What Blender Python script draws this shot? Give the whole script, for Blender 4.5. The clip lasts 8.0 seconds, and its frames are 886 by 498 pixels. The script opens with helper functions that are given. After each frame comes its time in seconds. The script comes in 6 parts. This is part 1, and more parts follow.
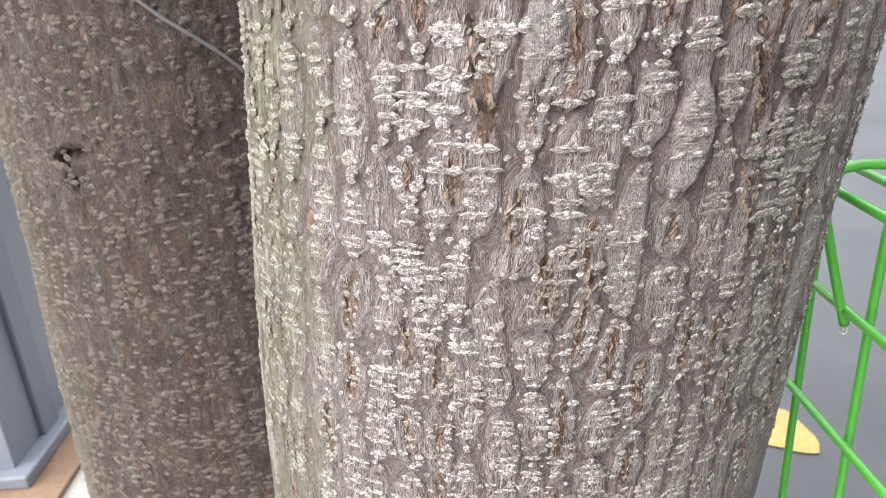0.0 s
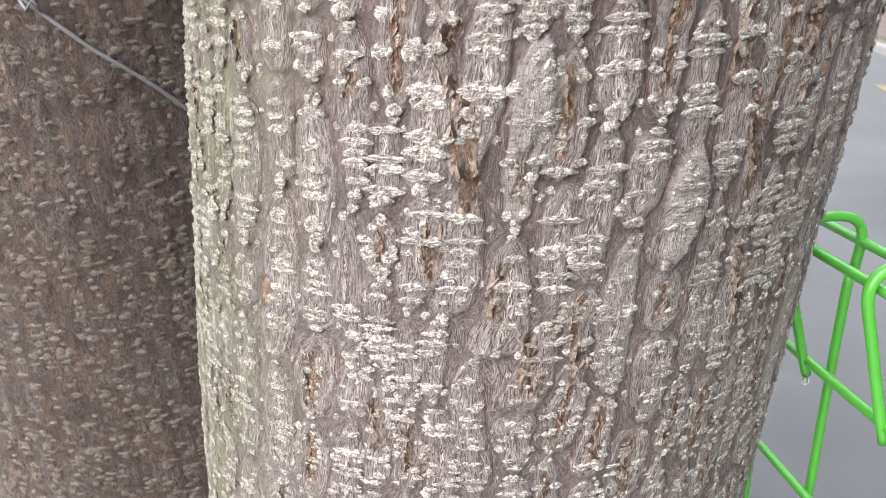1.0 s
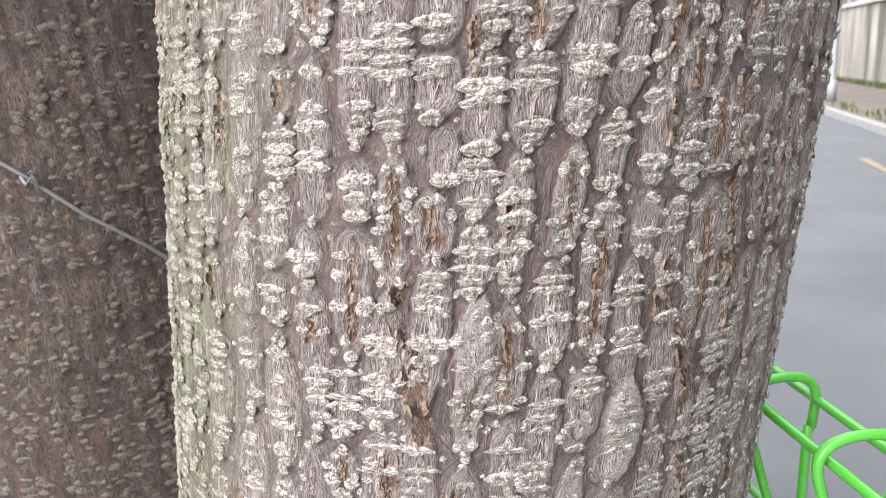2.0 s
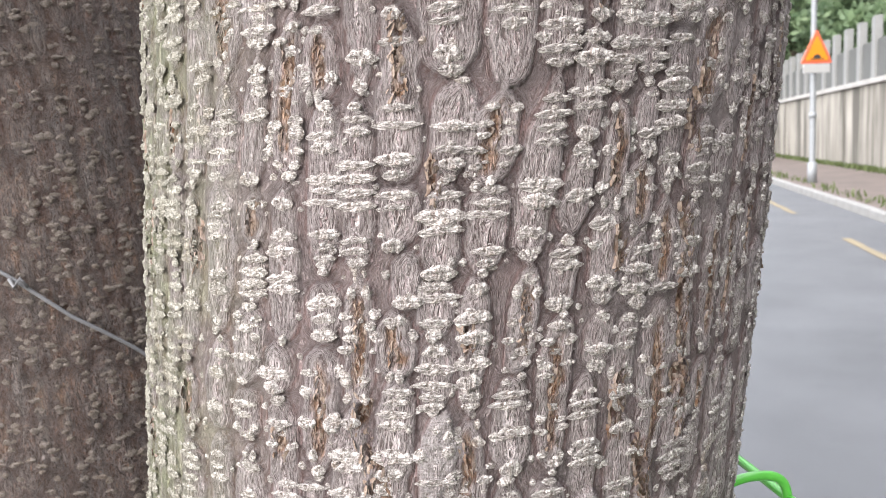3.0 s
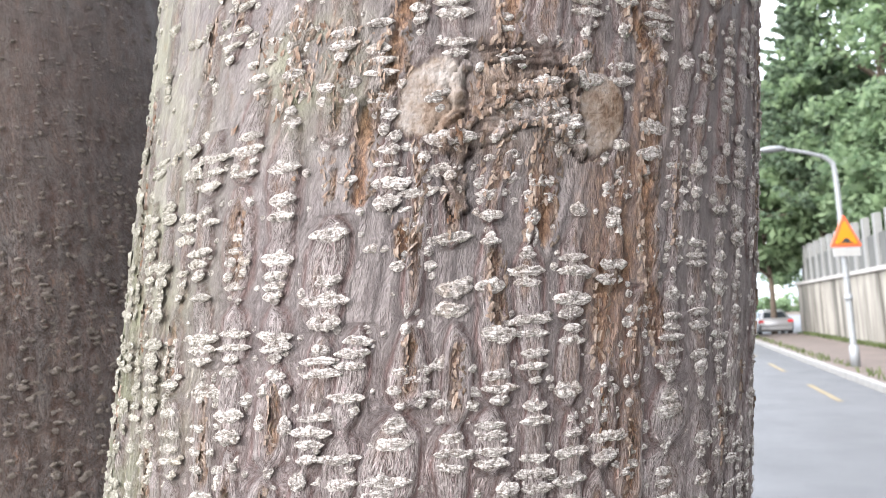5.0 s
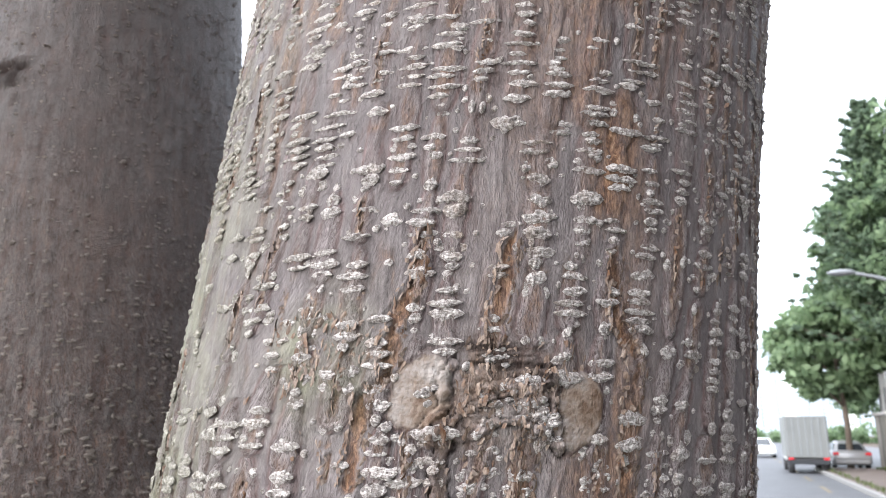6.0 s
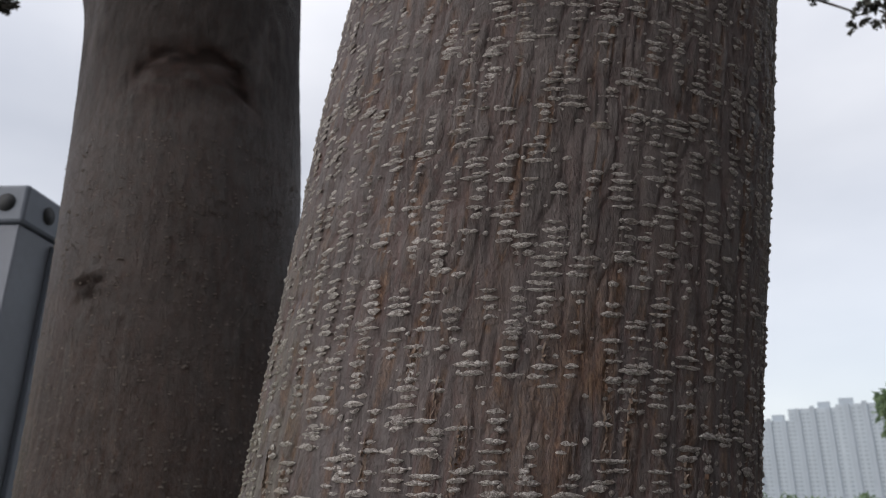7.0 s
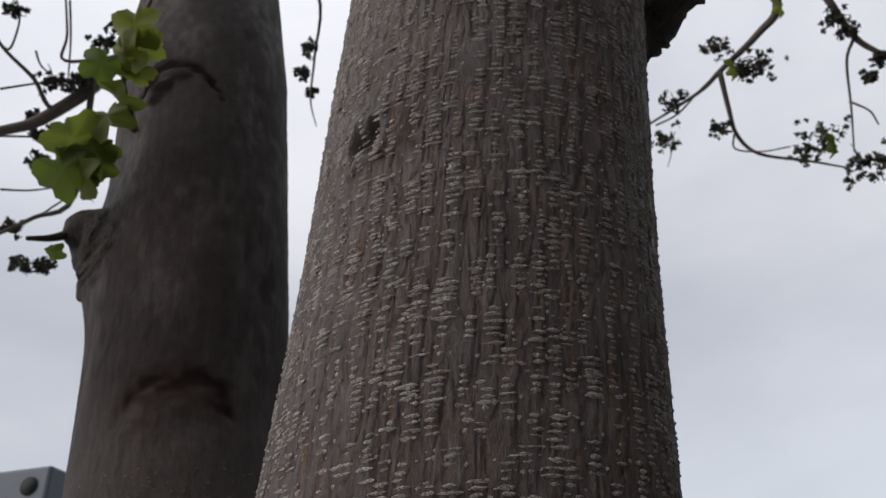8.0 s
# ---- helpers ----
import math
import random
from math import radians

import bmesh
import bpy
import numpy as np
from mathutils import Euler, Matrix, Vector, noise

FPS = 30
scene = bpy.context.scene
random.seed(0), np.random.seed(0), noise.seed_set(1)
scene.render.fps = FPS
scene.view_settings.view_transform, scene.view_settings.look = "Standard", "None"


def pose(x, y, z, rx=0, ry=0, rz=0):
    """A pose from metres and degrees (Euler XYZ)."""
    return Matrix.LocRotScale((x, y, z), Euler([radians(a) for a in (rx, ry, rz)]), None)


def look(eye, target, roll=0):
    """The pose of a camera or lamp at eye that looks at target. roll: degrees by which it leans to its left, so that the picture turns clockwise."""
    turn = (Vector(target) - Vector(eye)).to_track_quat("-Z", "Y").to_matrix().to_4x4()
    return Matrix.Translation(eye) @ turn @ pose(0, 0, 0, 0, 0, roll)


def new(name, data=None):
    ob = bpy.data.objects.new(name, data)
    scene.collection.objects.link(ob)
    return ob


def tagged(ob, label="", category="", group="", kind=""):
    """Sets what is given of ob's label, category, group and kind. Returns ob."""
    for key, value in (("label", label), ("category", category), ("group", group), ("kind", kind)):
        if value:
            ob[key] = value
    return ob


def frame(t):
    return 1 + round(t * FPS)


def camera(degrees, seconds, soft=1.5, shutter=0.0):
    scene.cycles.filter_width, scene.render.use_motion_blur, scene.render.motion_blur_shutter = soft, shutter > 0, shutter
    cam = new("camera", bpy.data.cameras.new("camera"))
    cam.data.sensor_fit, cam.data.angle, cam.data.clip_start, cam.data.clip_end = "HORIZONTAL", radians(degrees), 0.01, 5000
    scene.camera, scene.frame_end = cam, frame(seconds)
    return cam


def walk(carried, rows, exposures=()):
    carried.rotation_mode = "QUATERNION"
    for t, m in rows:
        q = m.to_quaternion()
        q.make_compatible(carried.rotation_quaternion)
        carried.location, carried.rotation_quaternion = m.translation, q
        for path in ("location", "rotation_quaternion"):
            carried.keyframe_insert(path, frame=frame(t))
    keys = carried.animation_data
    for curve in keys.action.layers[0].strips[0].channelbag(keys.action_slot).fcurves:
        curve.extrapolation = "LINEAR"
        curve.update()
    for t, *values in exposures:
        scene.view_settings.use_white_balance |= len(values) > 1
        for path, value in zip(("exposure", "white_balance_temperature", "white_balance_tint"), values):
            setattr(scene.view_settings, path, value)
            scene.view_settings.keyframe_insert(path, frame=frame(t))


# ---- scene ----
cam = camera(63.2, 8.0, soft=0.6)

# seconds, place, heading, pitch, lean
PATH = [
    (0.0, -0.0581, -0.4007, 1.5282, -1.76, -22.04, -3.61),
    (0.4, -0.0603, -0.3864, 1.5233, -3.78, -21.68, -3.11),
    (0.5, -0.0615, -0.3829, 1.5234, -4.63, -21.69, -2.78),
    (0.9, -0.0693, -0.3701, 1.5326, -7.41, -21.18, -1.79),
    (1.0, -0.0710, -0.3696, 1.5386, -7.60, -20.73, -1.77),
    (1.5, -0.0671, -0.3799, 1.5776, -7.42, -18.32, -2.60),
    (1.7, -0.0612, -0.3801, 1.5897, -7.41, -16.86, -3.20),
    (1.8, -0.0586, -0.3793, 1.5933, -7.57, -16.20, -3.34),
    (1.9, -0.0564, -0.3785, 1.5958, -7.73, -15.46, -3.39),
    (2.0, -0.0530, -0.3791, 1.5989, -8.01, -14.48, -3.33),
    (2.1, -0.0473, -0.3793, 1.6048, -8.61, -13.26, -3.38),
    (2.2, -0.0445, -0.3809, 1.6098, -9.24, -12.00, -3.61),
    (3.3, -0.0437, -0.3953, 1.6152, -9.05, -7.97, -3.51),
    (3.5, -0.0445, -0.3944, 1.6155, -8.98, -8.34, -3.61),
    (3.9, -0.0440, -0.3901, 1.6212, -9.10, -7.81, -3.65),
    (4.0, -0.0416, -0.3906, 1.6306, -9.03, -7.40, -3.58),
    (4.1, -0.0382, -0.3903, 1.6414, -8.97, -6.06, -3.47),
    (4.2, -0.0341, -0.3895, 1.6540, -8.92, -4.60, -3.36),
    (5.3, 0.0098, -0.4118, 1.8037, -6.29, 8.81, -2.27),
    (5.4, 0.0109, -0.4166, 1.8067, -5.98, 9.73, -1.83),
    (5.5, 0.0116, -0.4202, 1.8083, -5.65, 10.59, -1.40),
    (5.6, 0.0120, -0.4229, 1.8115, -5.22, 11.41, -1.01),
    (5.7, 0.0126, -0.4240, 1.8143, -4.77, 12.14, -0.70),
    (5.8, 0.0151, -0.4256, 1.8190, -4.33, 12.86, -0.51),
    (5.9, 0.0208, -0.4296, 1.8276, -3.71, 13.55, -0.54),
    (6.0, 0.0260, -0.4362, 1.8399, -2.91, 14.28, 0.13),
    (6.1, 0.0294, -0.4426, 1.8558, -2.22, 14.60, 0.31),
    (6.2, 0.0326, -0.4492, 1.8682, -1.09, 15.06, 0.69),
    (6.3, 0.0339, -0.4513, 1.8837, -0.92, 15.49, 0.67),
    (6.4, 0.0379, -0.4551, 1.9012, -0.52, 15.70, 0.53),
    (6.5, 0.0436, -0.4624, 1.9193, 0.04, 16.12, 0.24),
    (6.6, 0.0472, -0.4715, 1.9384, 0.33, 16.92, -0.24),
    (7.0, 0.0730, -0.5013, 1.9787, 4.01, 19.07, 0.68),
    (7.1, 0.0831, -0.5054, 1.9907, 4.51, 19.60, 0.63),
    (7.2, 0.0947, -0.5087, 2.0077, 4.82, 20.43, 0.79),
    (7.3, 0.1051, -0.5154, 2.0259, 5.10, 21.37, 0.62),
    (7.4, 0.1172, -0.5206, 2.0438, 5.93, 22.23, 0.15),
    (7.5, 0.1300, -0.5321, 2.0557, 6.60, 23.40, -0.55),
    (7.7, 0.1543, -0.5521, 2.0866, 7.06, 26.67, -1.82),
    (7.8, 0.1638, -0.5616, 2.1018, 6.99, 28.58, -2.97),
    (7.9, 0.1707, -0.5719, 2.1145, 6.84, 30.65, -4.12),
    (8.0, 0.1793, -0.5856, 2.1263, 7.05, 32.27, -4.77),
]


def carried_pose(x, y, z, yaw, pitch, lean):
    way = (-math.sin(radians(yaw)) * math.cos(radians(pitch)), math.cos(radians(yaw)) * math.cos(radians(pitch)), math.sin(radians(pitch)))
    return look((x, y, z), Vector((x, y, z)) + Vector(way), lean)


EXPOSURES = [(0, 2.0, 6600, 11), (2.2, 2.08, 6550, 12), (4.2, 2.16, 6550, 12), (5.3, 2.35, 6350, 11), (5.8, 2.25, 6250, 11), (6.2, 1.5, 6250, 11), (6.6, 0.82, 6350, 12),
             (7.0, 0.03, 6550, 12), (7.5, -0.22, 6550, 12), (8.0, -0.22, 6600, 12)]
walk(cam, [(t, carried_pose(*row)) for t, *row in PATH], EXPOSURES)

# ---- light ----
cam.data.dof.use_dof = True
cam.data.dof.focus_distance = 0.295
cam.data.dof.aperture_fstop = 24.0

world = bpy.data.worlds.new("overcast")
scene.world = world
world.use_nodes = True
wn, wl = world.node_tree.nodes, world.node_tree.links
wn.clear()
w_out = wn.new("ShaderNodeOutputWorld")
w_add = wn.new("ShaderNodeAddShader")
w_sky = wn.new("ShaderNodeTexSky")
w_sky.sky_type = "NISHITA"
w_sky.sun_disc = False
w_sky.sun_elevation, w_sky.sun_rotation = radians(35), radians(240)
w_bg1 = wn.new("ShaderNodeBackground")
w_bg1.inputs["Strength"].default_value = 0.05
wl.new(w_sky.outputs["Color"], w_bg1.inputs["Color"])
# cloud cover
w_co = wn.new("ShaderNodeTexCoord")
w_mp = wn.new("ShaderNodeMapping")
w_mp.inputs["Scale"].default_value = (1.0, 1.0, 2.2)
w_no = wn.new("ShaderNodeTexNoise")
w_no.inputs["Scale"].default_value = 1.6
w_no.inputs["Detail"].default_value = 5
w_no.inputs["Roughness"].default_value = 0.45
w_rp = wn.new("ShaderNodeValToRGB")
w_rp.color_ramp.elements[0].position, w_rp.color_ramp.elements[0].color = 0.32, (0.56, 0.58, 0.62, 1)
w_rp.color_ramp.elements[1].position, w_rp.color_ramp.elements[1].color = 0.72, (0.97, 0.97, 0.97, 1)
w_bg2 = wn.new("ShaderNodeBackground")
wl.new(w_co.outputs["Generated"], w_mp.inputs["Vector"])
wl.new(w_mp.outputs["Vector"], w_no.inputs["Vector"])
wl.new(w_no.outputs["Fac"], w_rp.inputs["Fac"])
w_xyz = wn.new("ShaderNodeSeparateXYZ")
wl.new(w_co.outputs["Generated"], w_xyz.inputs[0])
w_up = wn.new("ShaderNodeMapRange")
w_up.inputs["From Min"].default_value, w_up.inputs["From Max"].default_value = 0.42, 1.0
w_up.inputs["To Min"].default_value, w_up.inputs["To Max"].default_value = 0.68, 1.7
wl.new(w_xyz.outputs["Z"], w_up.inputs["Value"])
wl.new(w_up.outputs[0], w_bg2.inputs["Strength"])
wl.new(w_rp.outputs["Color"], w_bg2.inputs["Color"])
wl.new(w_bg1.outputs[0], w_add.inputs[0])
wl.new(w_bg2.outputs[0], w_add.inputs[1])
wl.new(w_add.outputs[0], w_out.inputs["Surface"])

sun_data = bpy.data.lights.new("sun", "SUN")
sun_data.energy, sun_data.angle, sun_data.color = 1.75, radians(70), (1.0, 0.96, 0.9)
sun = new("sun", sun_data)
sun.matrix_world = look((-7.6, -3.9, 6.2), (0, 0, 1.6))


# ---- materials ----
class Mat:
    """Short hand for a node material with one principled shader."""

    def __init__(self, name, rough=0.8, metal=0.0):
        self.m = bpy.data.materials.new(name)
        self.m.use_nodes = True
        self.t = self.m.node_tree
        self.b = self.t.nodes["Principled BSDF"]
        self.b.inputs["Roughness"].default_value = rough
        self.b.inputs["Metallic"].default_value = metal

    def node(self, kind, **values):
        n = self.t.nodes.new(kind)
        for key, v in values.items():
            n.inputs[key.replace("_", " ")].default_value = v
        return n

    def link(self, a, b):
        self.t.links.new(a, b)

    def coords(self, scale=(1, 1, 1), kind="Object"):
        c, mp = self.node("ShaderNodeTexCoord"), self.node("ShaderNodeMapping", Scale=scale)
        self.link(c.outputs[kind], mp.inputs["Vector"])
        return mp.outputs["Vector"]

    def noise(self, vec, scale, detail=4.0, rough=0.55, distortion=0.0):
        n = self.node("ShaderNodeTexNoise", Scale=scale, Detail=detail, Roughness=rough, Distortion=distortion)
        self.link(vec, n.inputs["Vector"])
        return n.outputs["Fac"]

    def ramp(self, fac, *stops):
        n = self.node("ShaderNodeValToRGB")
        e = n.color_ramp.elements
        while len(e) < len(stops):
            e.new(0.5)
        for k, (p, c) in zip(e, stops):
            k.position, k.color = p, (*c, 1) if len(c) == 3 else c
        self.link(fac, n.inputs["Fac"])
        return n.outputs["Color"]

    def mix(self, fac, a, b, how="MIX"):
        n = self.node("ShaderNodeMix")
        n.data_type, n.blend_type = "RGBA", how
        for v, socket in ((fac, n.inputs[0]), (a, n.inputs[6]), (b, n.inputs[7])):
            if isinstance(v, (int, float)):
                socket.default_value = v
            elif isinstance(v, tuple):
                socket.default_value = (*v, 1)
            else:
                self.link(v, socket)
        return n.outputs[2]

    def math(self, how, a, b=0.0, clamp=False):
        n = self.node("ShaderNodeMath")
        n.operation, n.use_clamp = how, clamp
        for v, socket in ((a, n.inputs[0]), (b, n.inputs[1])):
            if isinstance(v, (int, float)):
                socket.default_value = v
            else:
                self.link(v, socket)
        return n.outputs[0]

    def attr(self, name):
        n = self.node("ShaderNodeAttribute")
        n.attribute_name = name
        return n

    def random(self):
        return self.node("ShaderNodeObjectInfo").outputs["Random"]

    def color(self, socket):
        self.link(socket, self.b.inputs["Base Color"])
        return self

    def bump(self, height, distance, strength=1.0):
        n = self.node("ShaderNodeBump", Distance=distance, Strength=strength)
        self.link(height, n.inputs["Height"])
        self.link(n.outputs["Normal"], self.b.inputs["Normal"])
        return self


def plain(name, color, rough=0.6, metal=0.0, spread=0.12, scale=8.0, relief=0.0):
    """A painted or cast surface: one colour with faint cloudy wear at two scales."""
    m = Mat(name, rough, metal)
    v = m.coords()
    a, b = m.noise(v, scale, 3), m.noise(v, scale * 9, 4)
    f = m.math("ADD", m.math("MULTIPLY", a, 0.6), m.math("MULTIPLY", b, 0.4))
    lo, hi = tuple(c * (1 - spread) for c in color), tuple(min(1.0, c * (1 + spread)) for c in color)
    m.color(m.ramp(f, (0.35, lo), (0.65, hi)))
    if relief:
        m.bump(b, relief)
    return m.m


def bark_material(name, tint=(1.0, 1.0, 1.0), mottle=False, young=(0.085, 0.0715, 0.068)):
    """Smooth grey bark with a wavy vertical grain; the attributes tell furrows, bared inner bark, algae and pale cork."""
    m = Mat(name, 0.62)
    dim = tint[1]
    grain = m.attr("grain").outputs["Vector"]
    place = m.coords()

    def stretched(sx, sz):
        mp = m.node("ShaderNodeMapping", Scale=(sx, sz, sx))
        m.link(grain, mp.inputs["Vector"])
        return mp.outputs["Vector"]

    fine = m.noise(stretched(2100, 170), 1.0, 3, 0.55, 0.7)
    lines = m.noise(stretched(1050, 75), 1.0, 3, 0.55, 0.8)
    cross = m.noise(stretched(700, 620), 1.0, 5, 0.65, 1.2)
    broad = m.noise(place, 28, 4)
    large = m.noise(place, 7, 3)

    def thin(field, level, sharp):
        return m.math("SUBTRACT", 1.0, m.math("MULTIPLY", m.math("ABSOLUTE", m.math("SUBTRACT", field, level)), sharp), True)

    pale = m.math("MAXIMUM", thin(lines, 0.5, 16.0), m.math("MULTIPLY", thin(fine, 0.52, 12.0), 0.9))
    dark = m.math("MAXIMUM", thin(lines, 0.42, 15.0), m.math("MULTIPLY", thin(fine, 0.42, 11.0), 0.9))
    whole = m.math("SUBTRACT", 1.0, m.attr("scar").outputs["Fac"])
    whole = m.math("MULTIPLY", whole, m.math("SUBTRACT", 1.0, m.math("MULTIPLY", m.attr("young").outputs["Fac"], 0.95)))
    whole = m.math("MULTIPLY", whole, m.math("SUBTRACT", 1.0, m.math("MULTIPLY", m.attr("bare").outputs["Fac"], 0.7)))
    pale, dark = m.math("MULTIPLY", pale, whole), m.math("MULTIPLY", dark, whole)
    body = m.ramp(broad, (0.3, (0.20 * tint[0], 0.15 * tint[1], 0.15 * tint[2])), (0.55, (0.268 * tint[0], 0.21 * tint[1], 0.211 * tint[2])), (0.75, (0.318 * tint[0], 0.263 * tint[1], 0.266 * tint[2])))
    body = m.mix(m.math("MULTIPLY", m.math("SUBTRACT", large, 0.5), 1.2, True), body, (0.274 * dim, 0.262 * dim, 0.275 * dim))
    if mottle:
        streaks = m.noise(m.coords((1, 1, 0.07)), 75, 4, 0.6)
        body = m.mix(m.math("MULTIPLY", m.math("SUBTRACT", streaks, 0.5), 4.0, True), body, (0.19, 0.165, 0.15))
        body = m.mix(m.math("MULTIPLY", m.math("SUBTRACT", 0.45, streaks), 4.0, True), body, (0.055, 0.042, 0.036))
        spots = m.noise(m.coords((1, 1, 0.45)), 55, 5, 0.65, 0.8)
        body = m.mix(m.math("MULTIPLY", m.math("SUBTRACT", spots, 0.5), 5.0, True), body, (0.06, 0.038, 0.027))
        body = m.mix(m.math("MULTIPLY", m.math("SUBTRACT", 0.46, spots), 4.5, True), body, (0.235, 0.135, 0.085))
    fibre = m.noise(m.coords((1, 1, 0.14)), 330, 4, 0.6, 0.4)
    # smooth young bark, its colour also holding the dimmer light higher up
    dimmed_smooth_bark = m.ramp(m.math("ADD", m.math("MULTIPLY", fibre, 0.45), m.math("MULTIPLY", broad, 0.55)), (0.38, tuple(0.5 * c for c in young)), (0.5, young), (0.62, tuple(1.65 * c for c in young)))
    body = m.mix(m.attr("young").outputs["Fac"], body, dimmed_smooth_bark)
    lilac = m.ramp(m.math("ADD", m.math("MULTIPLY", fibre, 0.4), m.math("MULTIPLY", m.noise(m.coords((1, 1, 0.5)), 120, 4), 0.6)), (0.36, (0.068, 0.057, 0.058)), (0.5, (0.110, 0.096, 0.096)), (0.66, (0.165, 0.148, 0.145)))
    body = m.mix(m.math("MULTIPLY", m.attr("bare").outputs["Fac"], 0.85), body, lilac)
    body = m.mix(m.math("MULTIPLY", dark, 0.92), body, (0.065 * dim, 0.047 * dim, 0.042 * dim))
    body = m.mix(m.math("MULTIPLY", pale, 0.66), body, (0.58 * dim, 0.53 * dim, 0.52 * dim))
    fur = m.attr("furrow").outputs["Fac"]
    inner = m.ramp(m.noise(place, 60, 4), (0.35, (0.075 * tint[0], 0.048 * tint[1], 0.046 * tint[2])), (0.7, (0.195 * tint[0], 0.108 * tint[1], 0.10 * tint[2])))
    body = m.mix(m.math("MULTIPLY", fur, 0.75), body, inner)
    rust = m.ramp(m.noise(m.coords((1, 1, 0.4)), 420, 6, 0.75, 0.8), (0.32, (0.0342, 0.019, 0.0137)), (0.46, (0.13, 0.066, 0.038)), (0.58, (0.275, 0.156, 0.09)), (0.74, (0.42, 0.30, 0.212)))
    body = m.mix(m.attr("rust").outputs["Fac"], body, rust)
    algae = m.ramp(m.noise(place, 90, 5, 0.65), (0.4, (0.152, 0.152, 0.0874)), (0.7, (0.266, 0.281, 0.179)))
    moss = m.math("MULTIPLY", m.attr("algae").outputs["Fac"], m.math("MULTIPLY", m.math("SUBTRACT", m.noise(place, 45, 4), 0.28), 3.2, True))
    body = m.mix(moss, body, algae)
    scar = m.ramp(m.math("ADD", m.math("MULTIPLY", m.noise(place, 38, 3), 0.6), m.math("MULTIPLY", m.noise(place, 260, 5, 0.65), 0.4)), (0.36, (0.085, 0.052, 0.034)), (0.44, (0.150, 0.112, 0.087)), (0.52, (0.185, 0.156, 0.138)), (0.64, (0.245, 0.224, 0.21)))
    body = m.mix(m.attr("scar").outputs["Fac"], body, scar)
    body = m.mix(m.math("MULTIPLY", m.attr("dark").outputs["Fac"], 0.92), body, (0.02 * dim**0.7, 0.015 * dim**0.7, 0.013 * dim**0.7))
    cork = m.ramp(cross, (0.30, (0.274, 0.232, 0.228)), (0.42, (0.395, 0.353, 0.35)), (0.7, (0.517, 0.479, 0.475)))
    scales = m.noise(m.coords((260, 260, 1050)), 1.0, 3, 0.55, 0.8)
    flake = m.math("MULTIPLY", m.math("SUBTRACT", scales, 0.36), 7.0, True)
    rift = thin(scales, 0.42, 16.0)
    corked = m.attr("cork").outputs["Fac"]
    body = m.mix(m.math("MULTIPLY", m.math("MULTIPLY", corked, rift), 0.35), body, (0.12 * dim, 0.095 * dim, 0.085 * dim))
    body = m.mix(m.math("MULTIPLY", corked, flake), body, cork)
    m.color(body)
    h = m.math("ADD", m.math("ADD", m.math("MULTIPLY", m.math("MULTIPLY", corked, scales), 1.2), m.math("MULTIPLY", m.math("SUBTRACT", pale, dark), 0.45)), m.math("ADD", m.math("MULTIPLY", m.math("MULTIPLY", lines, whole), 0.5), m.math("MULTIPLY", m.math("MULTIPLY", cross, whole), 0.5)))
    h = m.math("ADD", h, m.math("MULTIPLY", m.math("MULTIPLY", m.noise(place, 420, 4, 0.6), m.attr("scar").outputs["Fac"]), 0.45))
    pitted = m.math("ADD", m.math("MULTIPLY", fibre, 0.8), m.math("MULTIPLY", m.noise(m.coords((1, 1, 0.6)), 520, 5, 0.65, 0.6), 0.9))
    h = m.math("ADD", h, m.math("MULTIPLY", pitted, m.attr("young").outputs["Fac"]))
    sheen = m.math("SUBTRACT", 0.62, m.math("MULTIPLY", m.attr("young").outputs["Fac"], 0.16))
    dark_share = m.attr("dark").outputs["Fac"]
    m.link(m.math("ADD", sheen, m.math("MULTIPLY", dark_share, 0.3)), m.b.inputs["Roughness"])
    m.link(m.math("MULTIPLY", m.math("SUBTRACT", 1.0, m.math("MULTIPLY", dark_share, 0.85)), 0.24), m.b.inputs["Specular IOR Level"])
    m.bump(h, 0.0028, 1.0)
    return m.m


